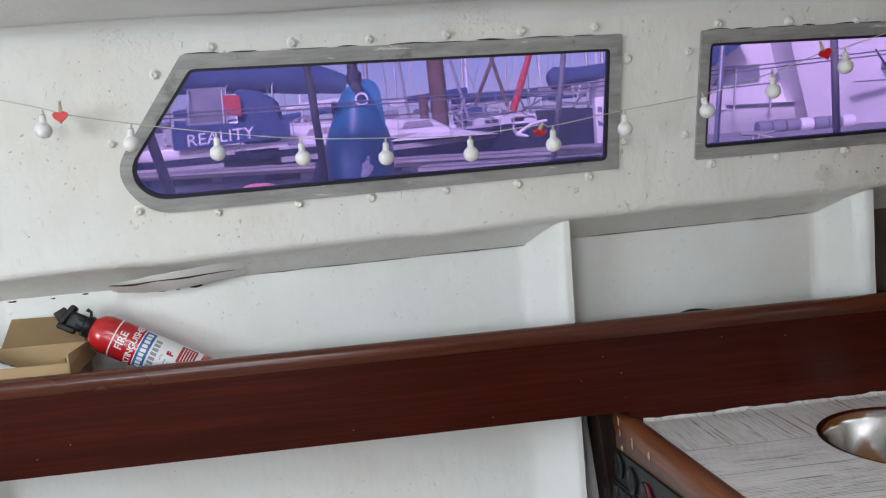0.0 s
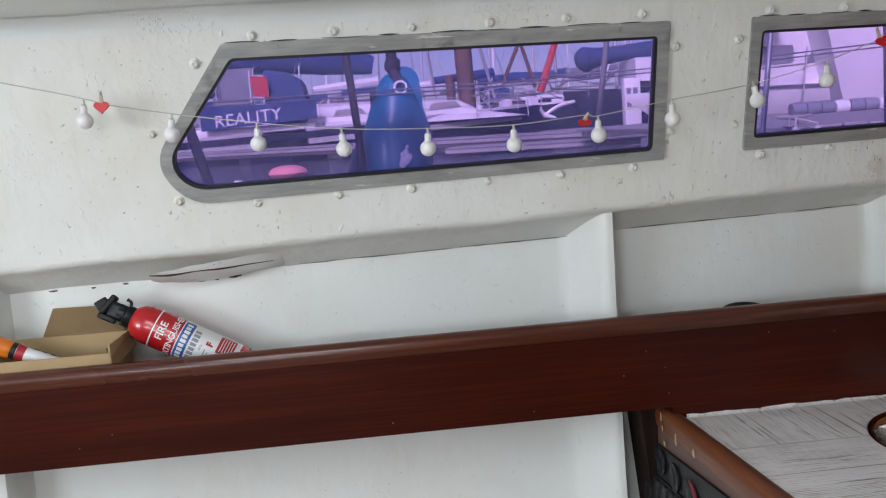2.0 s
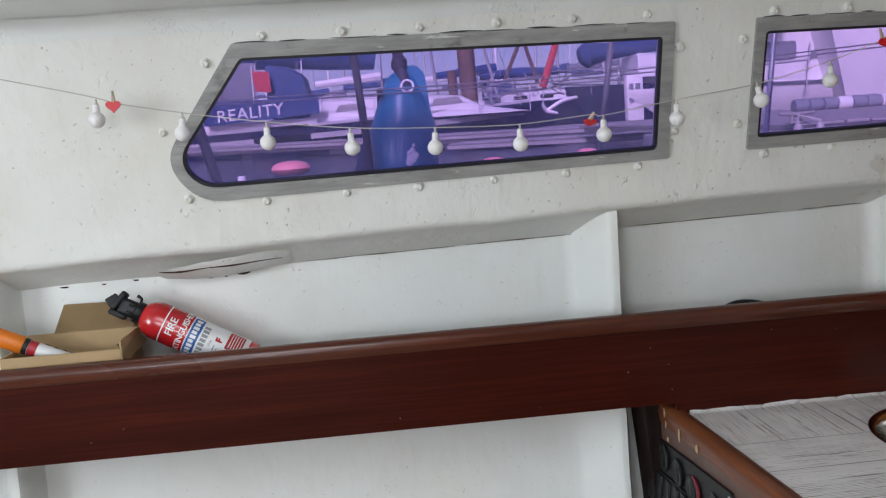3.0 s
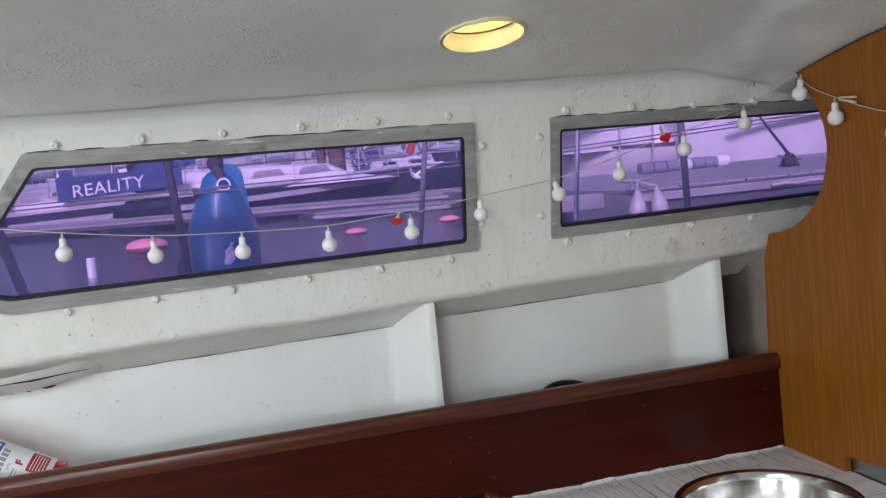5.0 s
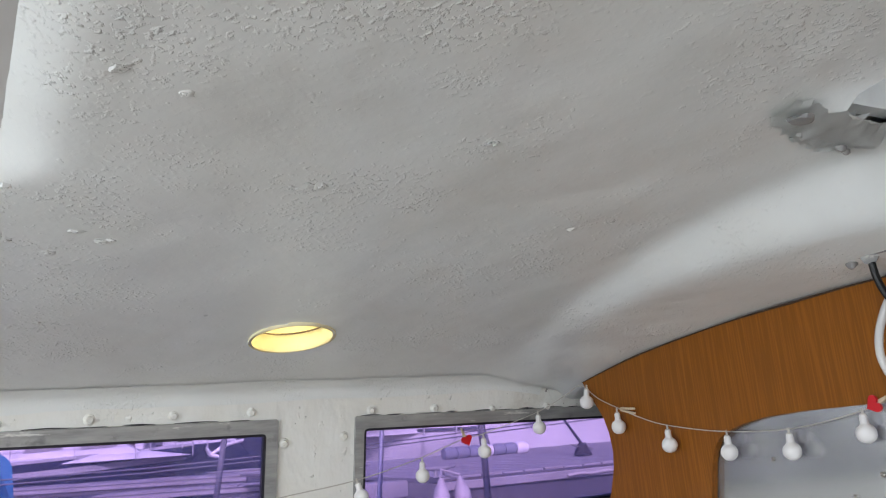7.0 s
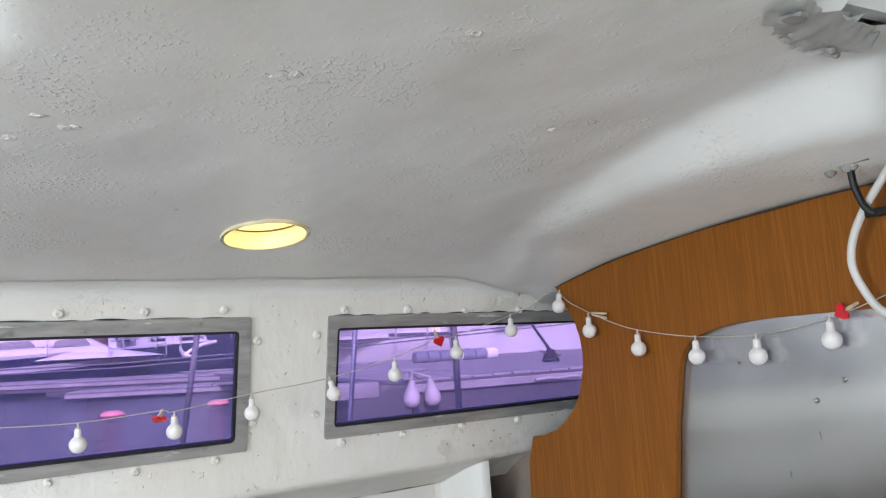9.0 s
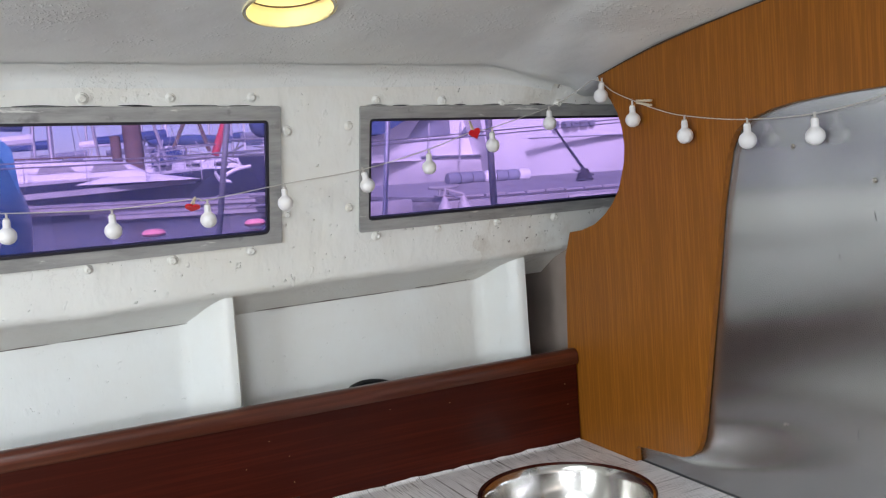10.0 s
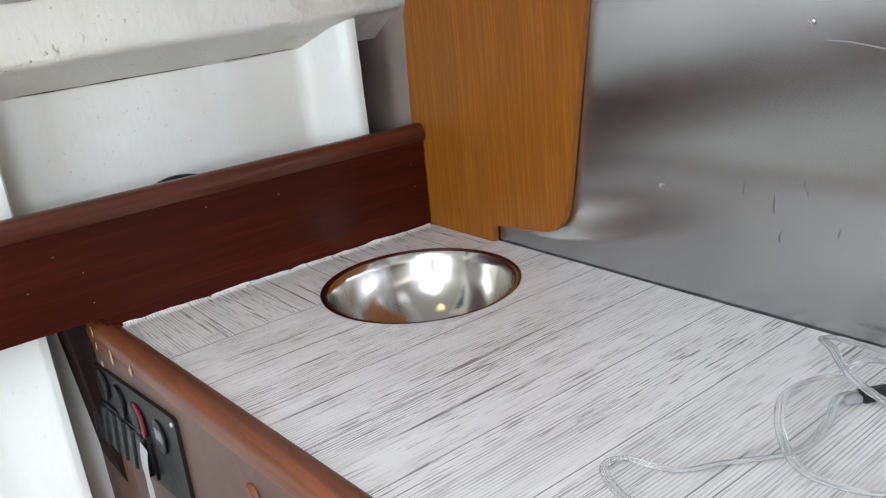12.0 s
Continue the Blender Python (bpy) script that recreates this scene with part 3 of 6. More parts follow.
for i, x in enumerate(gx):
    for j, y in enumerate(gy):
        vs[i, j] = bm.verts.new((x, y, ceiling_z(x, y)))
for i in range(nx):
    for j in range(ny):
        cx, cy = gx[i] + step / 2, gy[j] - step / 2
        if math.hypot(cx - HOLE[0], cy - HOLE[1]) < HOLE[2] or in_rect(cx, cy, HATCH_A) or in_rect(cx, cy, HATCH_B):
            continue
        bm.faces.new((vs[i, j], vs[i + 1, j], vs[i + 1, j + 1], vs[i, j + 1]))
bmesh.ops.delete(bm, geom=[v for v in bm.verts if not v.link_faces], context="VERTS")
for v in bm.verts:
    if v.is_boundary and HATCH_B[0] - 0.03 < v.co.x < HATCH_B[1] + 0.03 and HATCH_B[2] - 0.03 < v.co.y < HATCH_B[3] + 0.03:
        v.co += Vector((0.010 * noise.noise(v.co * 30), 0.010 * noise.noise(v.co * 34 + Vector((5, 0, 0))), -0.006 + 0.012 * noise.noise(v.co * 27)))
    if v.is_boundary:
        d = Vector((v.co.x - HOLE[0], v.co.y - HOLE[1]))
        if d.length < HOLE[2] * 1.5:
            d = d.normalized() * HOLE[2]
            v.co.x, v.co.y = HOLE[0] + d.x, HOLE[1] + d.y
tagged(part("ceiling", bm, CEILING_PAINT), "white-painted deckhead with rough blistered patches", "ceiling", kind="structure")

# soft paint-filled corner where the cabin side meets the deckhead
bm = bmesh.new()
rows = []
for i in range(160):
    x = -1.9 + i * 0.02
    w = 0.028 * (1 - 0.5 * ss(1.05, 1.28, x)) + 0.004 * noise.noise((x * 7, 2, 0))
    top = ceiling_z(x, 1.634)
    a = Vector((x, wall_y(top - w) - 0.0015, top - w))
    b = Vector((x, 1.634, top))
    c = Vector((x, 1.634 - w * 1.3, ceiling_z(x, 1.634 - w * 1.3) - 0.0015))
    rows.append([bm.verts.new(a * (1 - t) ** 2 + b * 2 * t * (1 - t) + c * t * t) for t in (0, 0.2, 0.4, 0.6, 0.8, 1)])
for a, b in zip(rows, rows[1:]):
    for k in range(5):
        bm.faces.new((a[k], a[k + 1], b[k + 1], b[k]))
tagged(part("trim_cove", bm, CEILING_PAINT), "rounded white-painted corner under the deckhead", "trim", kind="structure")
DECK_TOP = plain("deck_paint", (0.6, 0.6, 0.58), 0.6)
bm = plate([[(-2.0, -1.1), (1.95, -1.1), (1.95, 1.66), (-2.0, 1.66)],
            [(HATCH_A[0], HATCH_A[2]), (HATCH_A[1], HATCH_A[2]), (HATCH_A[1], HATCH_A[3]), (HATCH_A[0], HATCH_A[3])],
            [(HATCH_B[0], HATCH_B[2]), (HATCH_B[1], HATCH_B[2]), (HATCH_B[1], HATCH_B[3]), (HATCH_B[0], HATCH_B[3])],
            [(HOLE[0] + 0.07 * math.cos(a * 0.2618), HOLE[1] + 0.07 * math.sin(a * 0.2618)) for a in range(24)]],
           lambda u, v, d: (u, v, deck_z(v) + 0.03 + d), 0.02)
tagged(part("ceiling_deck", bm, DECK_TOP), "pale deck plating above the cabin", "deck", kind="structure")

for i, (x, y, r) in enumerate(((0.505, 0.861, 0.008), (0.52, 0.858, 0.006), (0.225, 1.029, 0.007), (0.237, 1.034, 0.005), (0.30, 1.003, 0.006), (0.325, 1.027, 0.006), (0.335, 1.022, 0.004), (0.276, 1.063, 0.006), (0.235, 0.913, 0.004),
                                 (0.656, 0.737, 0.005), (0.309, 0.691, 0.005), (0.273, 1.294, 0.004), (0.879, 0.928, 0.005), (0.36, 0.712, 0.004))):
    b = lathe([(r * 1.7, 0.001), (r * 1.3, -0.0002), (r * 0.95, -0.0012), (r * 0.6, -0.0009), (r * 0.35, -0.0019), (0.0008, -0.0017)], 12)
    for v in b.verts:
        v.co.x *= 1 + 0.9 * noise.noise(v.co * 260 + Vector((i, 0, 0)))
        v.co.y *= 1 + 0.9 * noise.noise(v.co * 240 + Vector((0, i, 3)))
    tagged(part("paint_blister", moved(b, pose(x, y, ceiling_z(x, y), -8, 0, i * 50)), CEILING_PAINT), "lumpy white paint blister on the deckhead", "blister", "paint blisters on the deckhead")

def build_frosted(n):
    glow = n.add("BsdfTranslucent", Color=(0.86, 0.89, 0.92, 1))
    mix = n.add("MixShader")
    mix.inputs[0].default_value = 0.85
    n.set(Base_Color=(0.8, 0.82, 0.84), Roughness=0.5)
    n.link(n.bsdf.outputs[0], mix.inputs[1])
    n.link(glow.outputs[0], mix.inputs[2])
    n.link(mix.outputs[0], n.out.inputs[0])


FROSTED = material("frosted_acrylic", build_frosted)
tagged(part("skylight_lid", boxed(HATCH_A[0] - 0.03, HATCH_A[1] + 0.03, HATCH_A[2] - 0.03, HATCH_A[3] + 0.03, 2.075, 2.085, 0.003), FROSTED), "frosted white acrylic skylight lid", "skylight")

# round deck vent with its translucent yellow cap
vent = thing("deck_vent", (HOLE[0], HOLE[1], 1.74), "round deck vent with cream tube and yellow cap", "vent")
hz = deck_z(HOLE[1])
bm = lathe([(0.064, -0.004), (0.064, 0.03), (0.064, 0.05), (0.069, 0.05), (0.069, -0.004)], 40, cap=False)
part("tube", moved(bm, pose(HOLE[0], HOLE[1], hz, -9.5)), TUBE_CREAM, vent, "cream-painted tube wall")
bm = lathe([(0.0634, 0.0), (0.0645, 0.0015), (0.0634, 0.003)], 40, cap=False)
part("seam_ring", moved(bm, pose(HOLE[0], HOLE[1], hz + 0.024, -9.5)), PILE_WOOD, vent, "brown seam ring")
bm = lathe([(0.079, 0.045), (0.077, 0.075), (0.06, 0.09), (0.03, 0.097), (0.002, 0.098)], 40, cap=False)
part("cap", moved(bm, pose(HOLE[0], HOLE[1], hz, -9.5)), YELLOW_CAP, vent, "translucent yellow plastic cap")


def coaming(name, r, h, mat, label, drop):
    x0, x1, y0, y1 = r
    out = [(x0 - 0.012, y0 - 0.012), (x1 + 0.012, y0 - 0.012), (x1 + 0.012, y1 + 0.012), (x0 - 0.012, y1 + 0.012)]
    bm = plate([out, [(x0 + 0.004, y0 + 0.004), (x1 - 0.004, y0 + 0.004), (x1 - 0.004, y1 - 0.004), (x0 + 0.004, y1 - 0.004)]],
               lambda u, v, d: (u, v, deck_z(v) + drop + d), h)
    return tagged(part(name, bm, mat), label, "trim", kind="structure")


coaming("trim_skylight", HATCH_A, 0.16, WALL_PAINT, "white-painted skylight coaming", 0.08)
coaming("trim_fore_hatch", HATCH_B, 0.15, WALL_PAINT, "cream-painted hatch coaming with ragged lower edge", 0.012)

# unseen lid, added to block direct sun and pass soft light to the coaming
tagged(part("fore_hatch_diffuser", boxed(HATCH_B[0] - 0.05, HATCH_B[1] + 0.05, HATCH_B[2] - 0.05, HATCH_B[3] + 0.05, 2.02, 2.05, 0.01), FROSTED), "unseen frosted lid added to soften light in the hatch", "hatch")

filler = thing("ragged_filler", (0.99, 0.60, 1.83), "ragged torn filler hanging at the hatch corner", "filler")


def torn_sheet(x0, x1, y0, y1, w, droop, seed):
    """A thin torn skin of paint and filler with ragged edges."""
    bm = bmesh.new()
    rows = []
    for i in range(29):
        u = i / 28
        x, y = x0 + (x1 - x0) * u, y0 + (y1 - y0) * u
        wide = w * (0.25 + math.sin(math.pi * min(1, 0.12 + u * 0.8)) ** 0.8) * (1 + 0.5 * noise.noise((i * 0.55, seed, 0)))
        cols = []
        for k in range(9):
            v = k / 8
            rag = (0.010 * noise.noise((i * 0.8, seed, v * 2)) + 0.006 * noise.noise((i * 2.1, seed, 4))) * (abs(v - 0.5) * 2) ** 2
            p = Vector((x + 0.004 * noise.noise((i * 0.9, k, seed)), y - wide * 0.4 + wide * v + rag, 0))
            sag = droop * math.sin(math.pi * v) ** 0.7 * (0.5 + 0.5 * u)
            p.z = ceiling_z(p.x, min(p.y, 1.0)) - 0.003 - sag + 0.004 * noise.noise((i * 0.3, k * 0.4, seed + 3)) + 0.0012 * noise.noise((i * 1.1, k * 1.0, seed))
            cols.append(bm.verts.new(p))
        rows.append(cols)
    for a, b in zip(rows, rows[1:]):
        for k in range(8):
            bm.faces.new((a[k], a[k + 1], b[k + 1], b[k]))
    bmesh.ops.solidify(bm, geom=list(bm.faces), thickness=0.0025)
    return bm


part("torn_skin", torn_sheet(0.905, 1.085, 0.600, 0.630, 0.050, 0.008, 2), CEILING_PAINT, filler, "grey torn skin of filler")
part("lower_flake", torn_sheet(0.965, 1.065, 0.640, 0.650, 0.026, 0.007, 9), CEILING_PAINT, filler, "jagged lower flake")
# solid grey lumps stand for the shade inside holes in the filler
for x, y, r in ((0.928, 0.600, 0.012), (1.035, 0.640, 0.005), (1.05, 0.646, 0.004)):
    b = lathe([(r, 0.0), (r * 0.8, -0.004), (r * 0.3, -0.006)], 10)
    for v in b.verts:
        v.co.x *= 1.4 + 1.2 * noise.noise(v.co * 200)
    part("hollow_shade", moved(b, Matrix.Translation((x, y, ceiling_z(x, y) - 0.012))), FRAME_GREY, filler, "grey lump painting the shade of a hollow in the filler")

# ---- floor, back and ends that close the cabin ----
# unseen floor, pale so that it bounces light to the deckhead
FLOOR_WOOD = wood("sole_boards", (0.22, 0.165, 0.12), (0.36, 0.29, 0.22), 0, 0.45, 0.1)
tagged(part("floor", boxed(-2.0, 1.95, -1.2, 1.85, 0.2, 0.25), FLOOR_WOOD), "unseen wooden cabin sole, made pale to bounce light up", "floor", kind="structure")
# unseen wall; its opening is placed to suit the added fill lamp
bm = plate([[(-2.0, 0.2), (1.95, 0.2), (1.95, 1.76), (-2.0, 1.76)], [(-1.35, 1.40), (-0.15, 1.40), (-0.15, 1.62), (-1.35, 1.62)]], lambda u, v, d: (u, -1.1 - d, v), 0.03)
tagged(part("wall_south", bm, HULL_PAINT), "white-painted far side of the cabin", "wall", kind="structure")
bm = plate([[(-1.1, 0.2), (1.9, 0.2), (1.9, 1.85), (-1.1, 1.85)], [(-0.35, 1.14), (0.55, 1.14), (0.55, 1.76), (-0.35, 1.76)]], lambda u, v, d: (-1.98 - d, u, v), 0.03)
tagged(part("wall_aft", bm, HULL_PAINT), "white-painted aft end with open companionway", "wall", kind="structure")
tagged(part("wall_fore", boxed(1.90, 1.93, -1.1, 1.9, 0.2, 1.85), HULL_PAINT), "white-painted fore end", "wall", kind="structure")

# unseen steps, kept dark for the reflection in the steel plate
tagged(part("companionway_steps", boxed(-1.97, -1.6, -0.4, 0.6, 0.25, 0.74, 0.01), MAHOGANY), "dark mahogany companionway step box", "steps")

# unseen dark panels, added to cut bounced light and darken steel reflections
for name, dims in (("trim_south_bounce_cut", (0.25, 1.90, -1.097, -1.075, 0.25, 1.39)), ("trim_aft_dark_filler", (-1.975, -1.955, -1.07, -0.42, 0.25, 1.60)), ("trim_aft_dark_filler", (-1.975, -1.955, 0.62, 1.66, 0.25, 0.98))):
    tagged(part(name, boxed(*dims, 0.004), MAHOGANY), "unseen dark mahogany panels added to cut bounce and darken reflections", "panelling", kind="structure")

# ---- bulkhead: teak veneered ply over a steel plate ----
arc = [(1.517, 1.672), (1.339, 1.702), (1.127, 1.722), (0.963, 1.73), (0.8, 1.734), (0.4, 1.734), (0.0, 1.72), (-1.05, 1.70)]
left = [(1.677, 0.897), (1.677, 1.095), (1.665, 1.303), (1.643, 1.357), (1.60, 1.362), (1.554, 1.375), (1.52, 1.394), (1.492, 1.417), (1.470, 1.445), (1.458, 1.474), (1.449, 1.50), (1.446, 1.53), (1.451, 1.563), (1.462, 1.593), (1.482, 1.622), (1.502, 1.643)]
cut = [(-1.05, 1.56), (0.871, 1.566), (0.978, 1.566), (1.051, 1.563), (1.095, 1.557), (1.121, 1.551), (1.145, 1.543), (1.165, 1.530), (1.176, 1.513), (1.183, 1.496),
       (1.204, 1.407), (1.226, 1.27), (1.248, 1.143), (1.269, 1.019), (1.277, 0.985), (1.288, 0.964), (1.304, 0.951), (1.325, 0.944), (1.454, 0.932), (1.459, 0.925), (1.459, 0.897)]
bm = plate([left + arc + cut], lambda u, v, d: (1.308 + d, u, v), 0.012)
tagged(part("wall_bulkhead", bm, TEAK_PLY, smooth=False), "teak-veneered plywood bulkhead with a curved cut-out", "bulkhead", kind="structure")
seam_pts = [(1.3065, y, z - 0.001 + 0.001 * noise.noise((y * 30, 0, 1))) for y, z in arc[:6]]
tagged(part("ceiling_seam", tube(seam_pts, [0.0008, 0.0016, 0.001, 0.0018, 0.0012, 0.001], 6, smooth_steps=6), RUST), "dark dirty seam between ply and deckhead", "seam")
plate_thing = thing("steel_plate", (1.325, 0.5, 0.89), "brushed stainless steel plate behind the worktop", "metal plate")
bm = bmesh.new()
gyv = [-1.05 + 0.05 * i for i in range(52)]
gzv = [0.89 + 0.035 * i for i in range(21)]
grid = [[bm.verts.new((1.3225 + 0.0007 * noise.noise((y * 1.3, z * 3.0, 0)), -1.05 + (y + 1.05) * (2.53 - 0.15 * ss(1.0, 1.3, z)) / 2.55, z)) for z in gzv] for y in gyv]
for a, b in zip(grid, grid[1:]):
    for k in range(len(gzv) - 1):
        bm.faces.new((a[k], a[k + 1], b[k + 1], b[k]))
part("sheet", bm, STEEL, plate_thing)
for y, z in ((1.065, 1.497), (0.886, 1.28), (1.099, 1.054), (0.93, 1.44), (0.88, 1.47)):
    bm = lathe([(0.0042, 0.0), (0.004, 0.0015), (0.002, 0.0022), (0.0012, 0.0014)], 12)
    part("rivet", moved(bm, pose(1.3215, y, z, 0, -90)), CHROME, plate_thing)

arc_pts = [(1.3215, 0.868, 1.2590), (1.3215, 0.844, 1.2575), (1.3215, 0.819, 1.2535), (1.3215, 0.80, 1.2495), (1.3215, 0.78, 1.244)]
part("scratch", tube(arc_pts, [0.0002, 0.0007, 0.0008, 0.0007, 0.0002], 5, smooth_steps=4), ALU, plate_thing, "bright curved scratch")
for i, (y, z, h) in enumerate(((0.969, 1.07, 0.010), (0.925, 1.054, 0.012), (0.881, 1.074, 0.004), (0.916, 1.012, 0.008), (1.07, 0.992, 0.005), (0.886, 1.087, 0.004), (0.84, 1.03, 0.006), (0.99, 1.33, 0.005), (0.93, 1.39, 0.007))):
    part("dark_mark", tube([(1.3217, y, z - h), (1.3217, y + 0.001, z), (1.3217, y + 0.002 * (i % 3 - 1), z + h)], [0.0002, 0.0005, 0.0002], 5), FRAME_DARK, plate_thing)

# ---- fiddle rail ----
rail = thing("fiddle_rail", (0.0, 1.65, 0.92), "dark varnished mahogany fiddle rail with rounded top", "rail")
part("board", plate([[(-1.95, 0.922), (0.668, 0.922), (0.668, 0.899), (1.303, 0.899), (1.303, 1.082), (-1.95, 1.082)]], lambda u, v, d: (u, 1.641 + d, v), 0.022), MAHOGANY, rail)
prof = [(1.6375, 1.070), (1.6345, 1.076), (1.634, 1.088), (1.6365, 1.096), (1.643, 1.1015), (1.652, 1.103), (1.661, 1.1015), (1.667, 1.096), (1.669, 1.088), (1.668, 1.072)]
bm = bmesh.new()
ends = [[bm.verts.new((x, y, z)) for y, z in prof] for x in (-1.95, -1.0, 0.0, 0.7, 1.305)]
for a, b in zip(ends, ends[1:]):
    for k in range(len(prof)):
        bm.faces.new((a[k], a[(k + 1) % len(prof)], b[(k + 1) % len(prof)], b[k]))
bm.faces.new(ends[0])
bm.faces.new(list(reversed(ends[-1])))
part("cap_moulding", bm, MAHOGANY_CAP, rail, "rounded mahogany cap moulding")
for x, z in ((0.135, 0.945), (0.62, 1.035), (0.655, 1.0), (0.66, 0.95), (0.575, 0.992), (0.86, 1.05), (1.27, 1.03), (1.275, 0.985), (-0.37, 0.975), (-0.43, 0.955), (0.40, 0.94), (0.99, 1.04)):
    b = lathe([(0.0010, 0.0), (0.0009, 0.0005), (0.0004, 0.0005)], 8)
    part("screw_plug", moved(b, pose(x, 1.6412, z, 90)), CARD, rail)
tagged(part("shelf", boxed(-1.95, 1.36, 1.664, 1.86, 0.994, 1.012), MAHOGANY), "narrow mahogany shelf behind the rail", "shelf")

# ---- worktop, its trim and the panel under it ----
SINK = (1.101, 1.408, 0.1625)
round_hole = [(SINK[0] + SINK[2] * math.cos(a * math.pi / 32), SINK[1] + SINK[2] * math.sin(a * math.pi / 32)) for a in range(64)]
bm = plate([[(0.690, 1.640), (1.318, 1.640), (1.318, -0.9), (0.805, -0.9)], round_hole], lambda u, v, d: (u, v, 0.9 - d), 0.022)
counter = thing("worktop", (0.69, 0.4, 0.9), "whitewashed wood-grain worktop with a round sink cut-out", "worktop")
bm2 = bmesh.new()
rows = []
for i in range(64):
    x = 0.692 + 0.608 * i / 63
    h = 0.0035 + 0.0030 * noise.noise((x * 14, 0, 3)) + 0.002 * noise.noise((x * 45, 2, 0))
    rows.append([bm2.verts.new(c) for c in ((x, 1.627, 0.9006), (x, 1.6345, 0.9015), (x, 1.6385, 0.9025 + h * 0.5), (x, 1.6392, 0.9015 + h))])
for a, b in zip(rows, rows[1:]):
    for k in range(3):
        bm2.faces.new((a[k], a[k + 1], b[k + 1], b[k]))
part("board", bm, LAMINATE, counter)
part("film_edge", bm2, LAMINATE, counter, "curled edge of the printed film")


def edge_x(y):
    return 0.690 + 0.047 * (1.64 - y)


bm = bmesh.new()
prof = [(-0.034, -0.032), (-0.037, -0.010), (-0.034, 0.001), (-0.026, 0.007), (-0.014, 0.008), (-0.004, 0.004), (0.0015, -0.002), (0.0015, -0.032)]
ends = [[bm.verts.new((edge_x(y) + dx, y, 0.9 + dz)) for dx, dz in prof] for y in (1.70, 1.3, 0.9, 0.3, -0.9)]
for a, b in zip(ends, ends[1:]):
    for k in range(len(prof)):
        bm.faces.new((a[k], a[(k + 1) % len(prof)], b[(k + 1) % len(prof)], b[k]))
bm.faces.new(ends[0])
bm.faces.new(list(reversed(ends[-1])))
tagged(part("edge_trim", bm, MAHOGANY_Y), "worn mahogany nosing along the worktop edge", "trim")
CHIP = plain("bare_chipped_wood", (0.50, 0.36, 0.20), 0.75, vary=0.3, grain=120)
chips = thing("wood_chips", (0.66, 1.5, 0.9), "pale chips where varnish has broken away", "wear marks")
for i, (y, dz, r) in enumerate(((1.668, -0.006, 0.006), (1.662, -0.026, 0.005), (1.600, -0.026, 0.008), (1.522, -0.025, 0.0075), (1.655, -0.055, 0.005), (1.652, -0.075, 0.004))):
    rim = []
    for k in range(11):
        a = 2 * math.pi * k / 11
        q = r * (0.75 + 0.7 * noise.noise((math.cos(a) * 1.3, math.sin(a) * 1.3, i * 3.1)))
        rim.append((y + q * 0.8 * math.cos(a), 0.9 + dz + q * 1.6 * math.sin(a)))
    part("chip", plate([rim], lambda u, v, d: (edge_x(u) - 0.0368 - d, u, v), 0.0008), CHIP, chips)
bm = plate([[(1.82, 0.25), (1.82, 0.905), (1.69, 0.905), (1.69, 0.868), (-0.9, 0.868), (-0.9, 0.25)]], lambda u, v, d: (edge_x(u) - 0.032 + d, u, v), 0.018)
cabinet = thing("galley_cabinet", (0.66, 1.0, 0.25), "brown-painted galley cabinet side under the worktop", "cabinet")
part("side_panel", bm, BROWN_PAINT, cabinet, smooth=False)
# tapered dark plate paints the shade between hull frame and cabinet
part("gap_shade", plate([[(0.620, 0.92), (0.656, 0.92), (0.656, 0.60), (0.648, 0.62)]], lambda u, v, d: (u, 1.70 + d, v), 0.10), GAP_DARK, cabinet, "dark tapered plate standing in for the shaded gap")
b = lathe([(0.016, 0.0), (0.015, 0.004), (0.012, 0.006), (0.008, 0.005), (0.001, 0.005)], 20)
part("finger_latch", moved(b, pose(edge_x(1.188) - 0.032, 1.188, 0.822, 0, -90, -2.7)), MAHOGANY_Y, cabinet, "round wooden finger latch")

# ---- sink ----
sink = thing("round_sink", (SINK[0], SINK[1], 0.9), "round polished stainless steel basin sunk into worktop", "sink")
prof = [(0.002, -0.128), (0.03, -0.127), (0.07, -0.120), (0.105, -0.102), (0.132, -0.075), (0.150, -0.042), (0.158, -0.012), (0.161, -0.002),
        (0.165, 0.0035), (0.170, 0.0035), (0.1715, 0.001), (0.168, -0.001), (0.1655, -0.004), (0.1545, -0.044), (0.136, -0.079), (0.108, -0.107), (0.07, -0.125), (0.002, -0.133)]
part("bowl", moved(lathe(prof, 64, cap=False), Matrix.Translation((SINK[0] + 0.001, SINK[1], 0.8945)) @ Matrix.Diagonal((0.936, 0.936, 1, 1))), CHROME, sink)
b = lathe([(0.1612, -0.024), (0.1612, -0.0012), (0.1624, 0.0006), (0.1634, 0.0008)], 64, cap=False)
part("cut_edge", moved(b, Matrix.Translation((SINK[0], SINK[1], 0.9))), MAHOGANY, sink, "bare brown cut edge of the board")
part("drain", moved(lathe([(0.024, -0.1275), (0.022, -0.1255), (0.018, -0.1255), (0.016, -0.128)], 24), Matrix.Translation((SINK[0], SINK[1], 0.8945))), CHROME, sink, "steel drain")


# ---- switch panel ----
def on_panel(y, z, out=0.0):
    return (edge_x(y) - 0.032 - out, y, z)


panel = thing("switch_panel", on_panel(1.57, 0.68), "black switch panel with sockets and rocker switches", "switch panel")
bm = plate([rounded([(1.745, 0.829), (1.388, 0.847), (1.388, 0.70), (1.745, 0.682)], [0.012] * 4)], lambda u, v, d: on_panel(u, v, 0.006 - d), 0.006)
part("face_plate", bm, BLACK, panel)


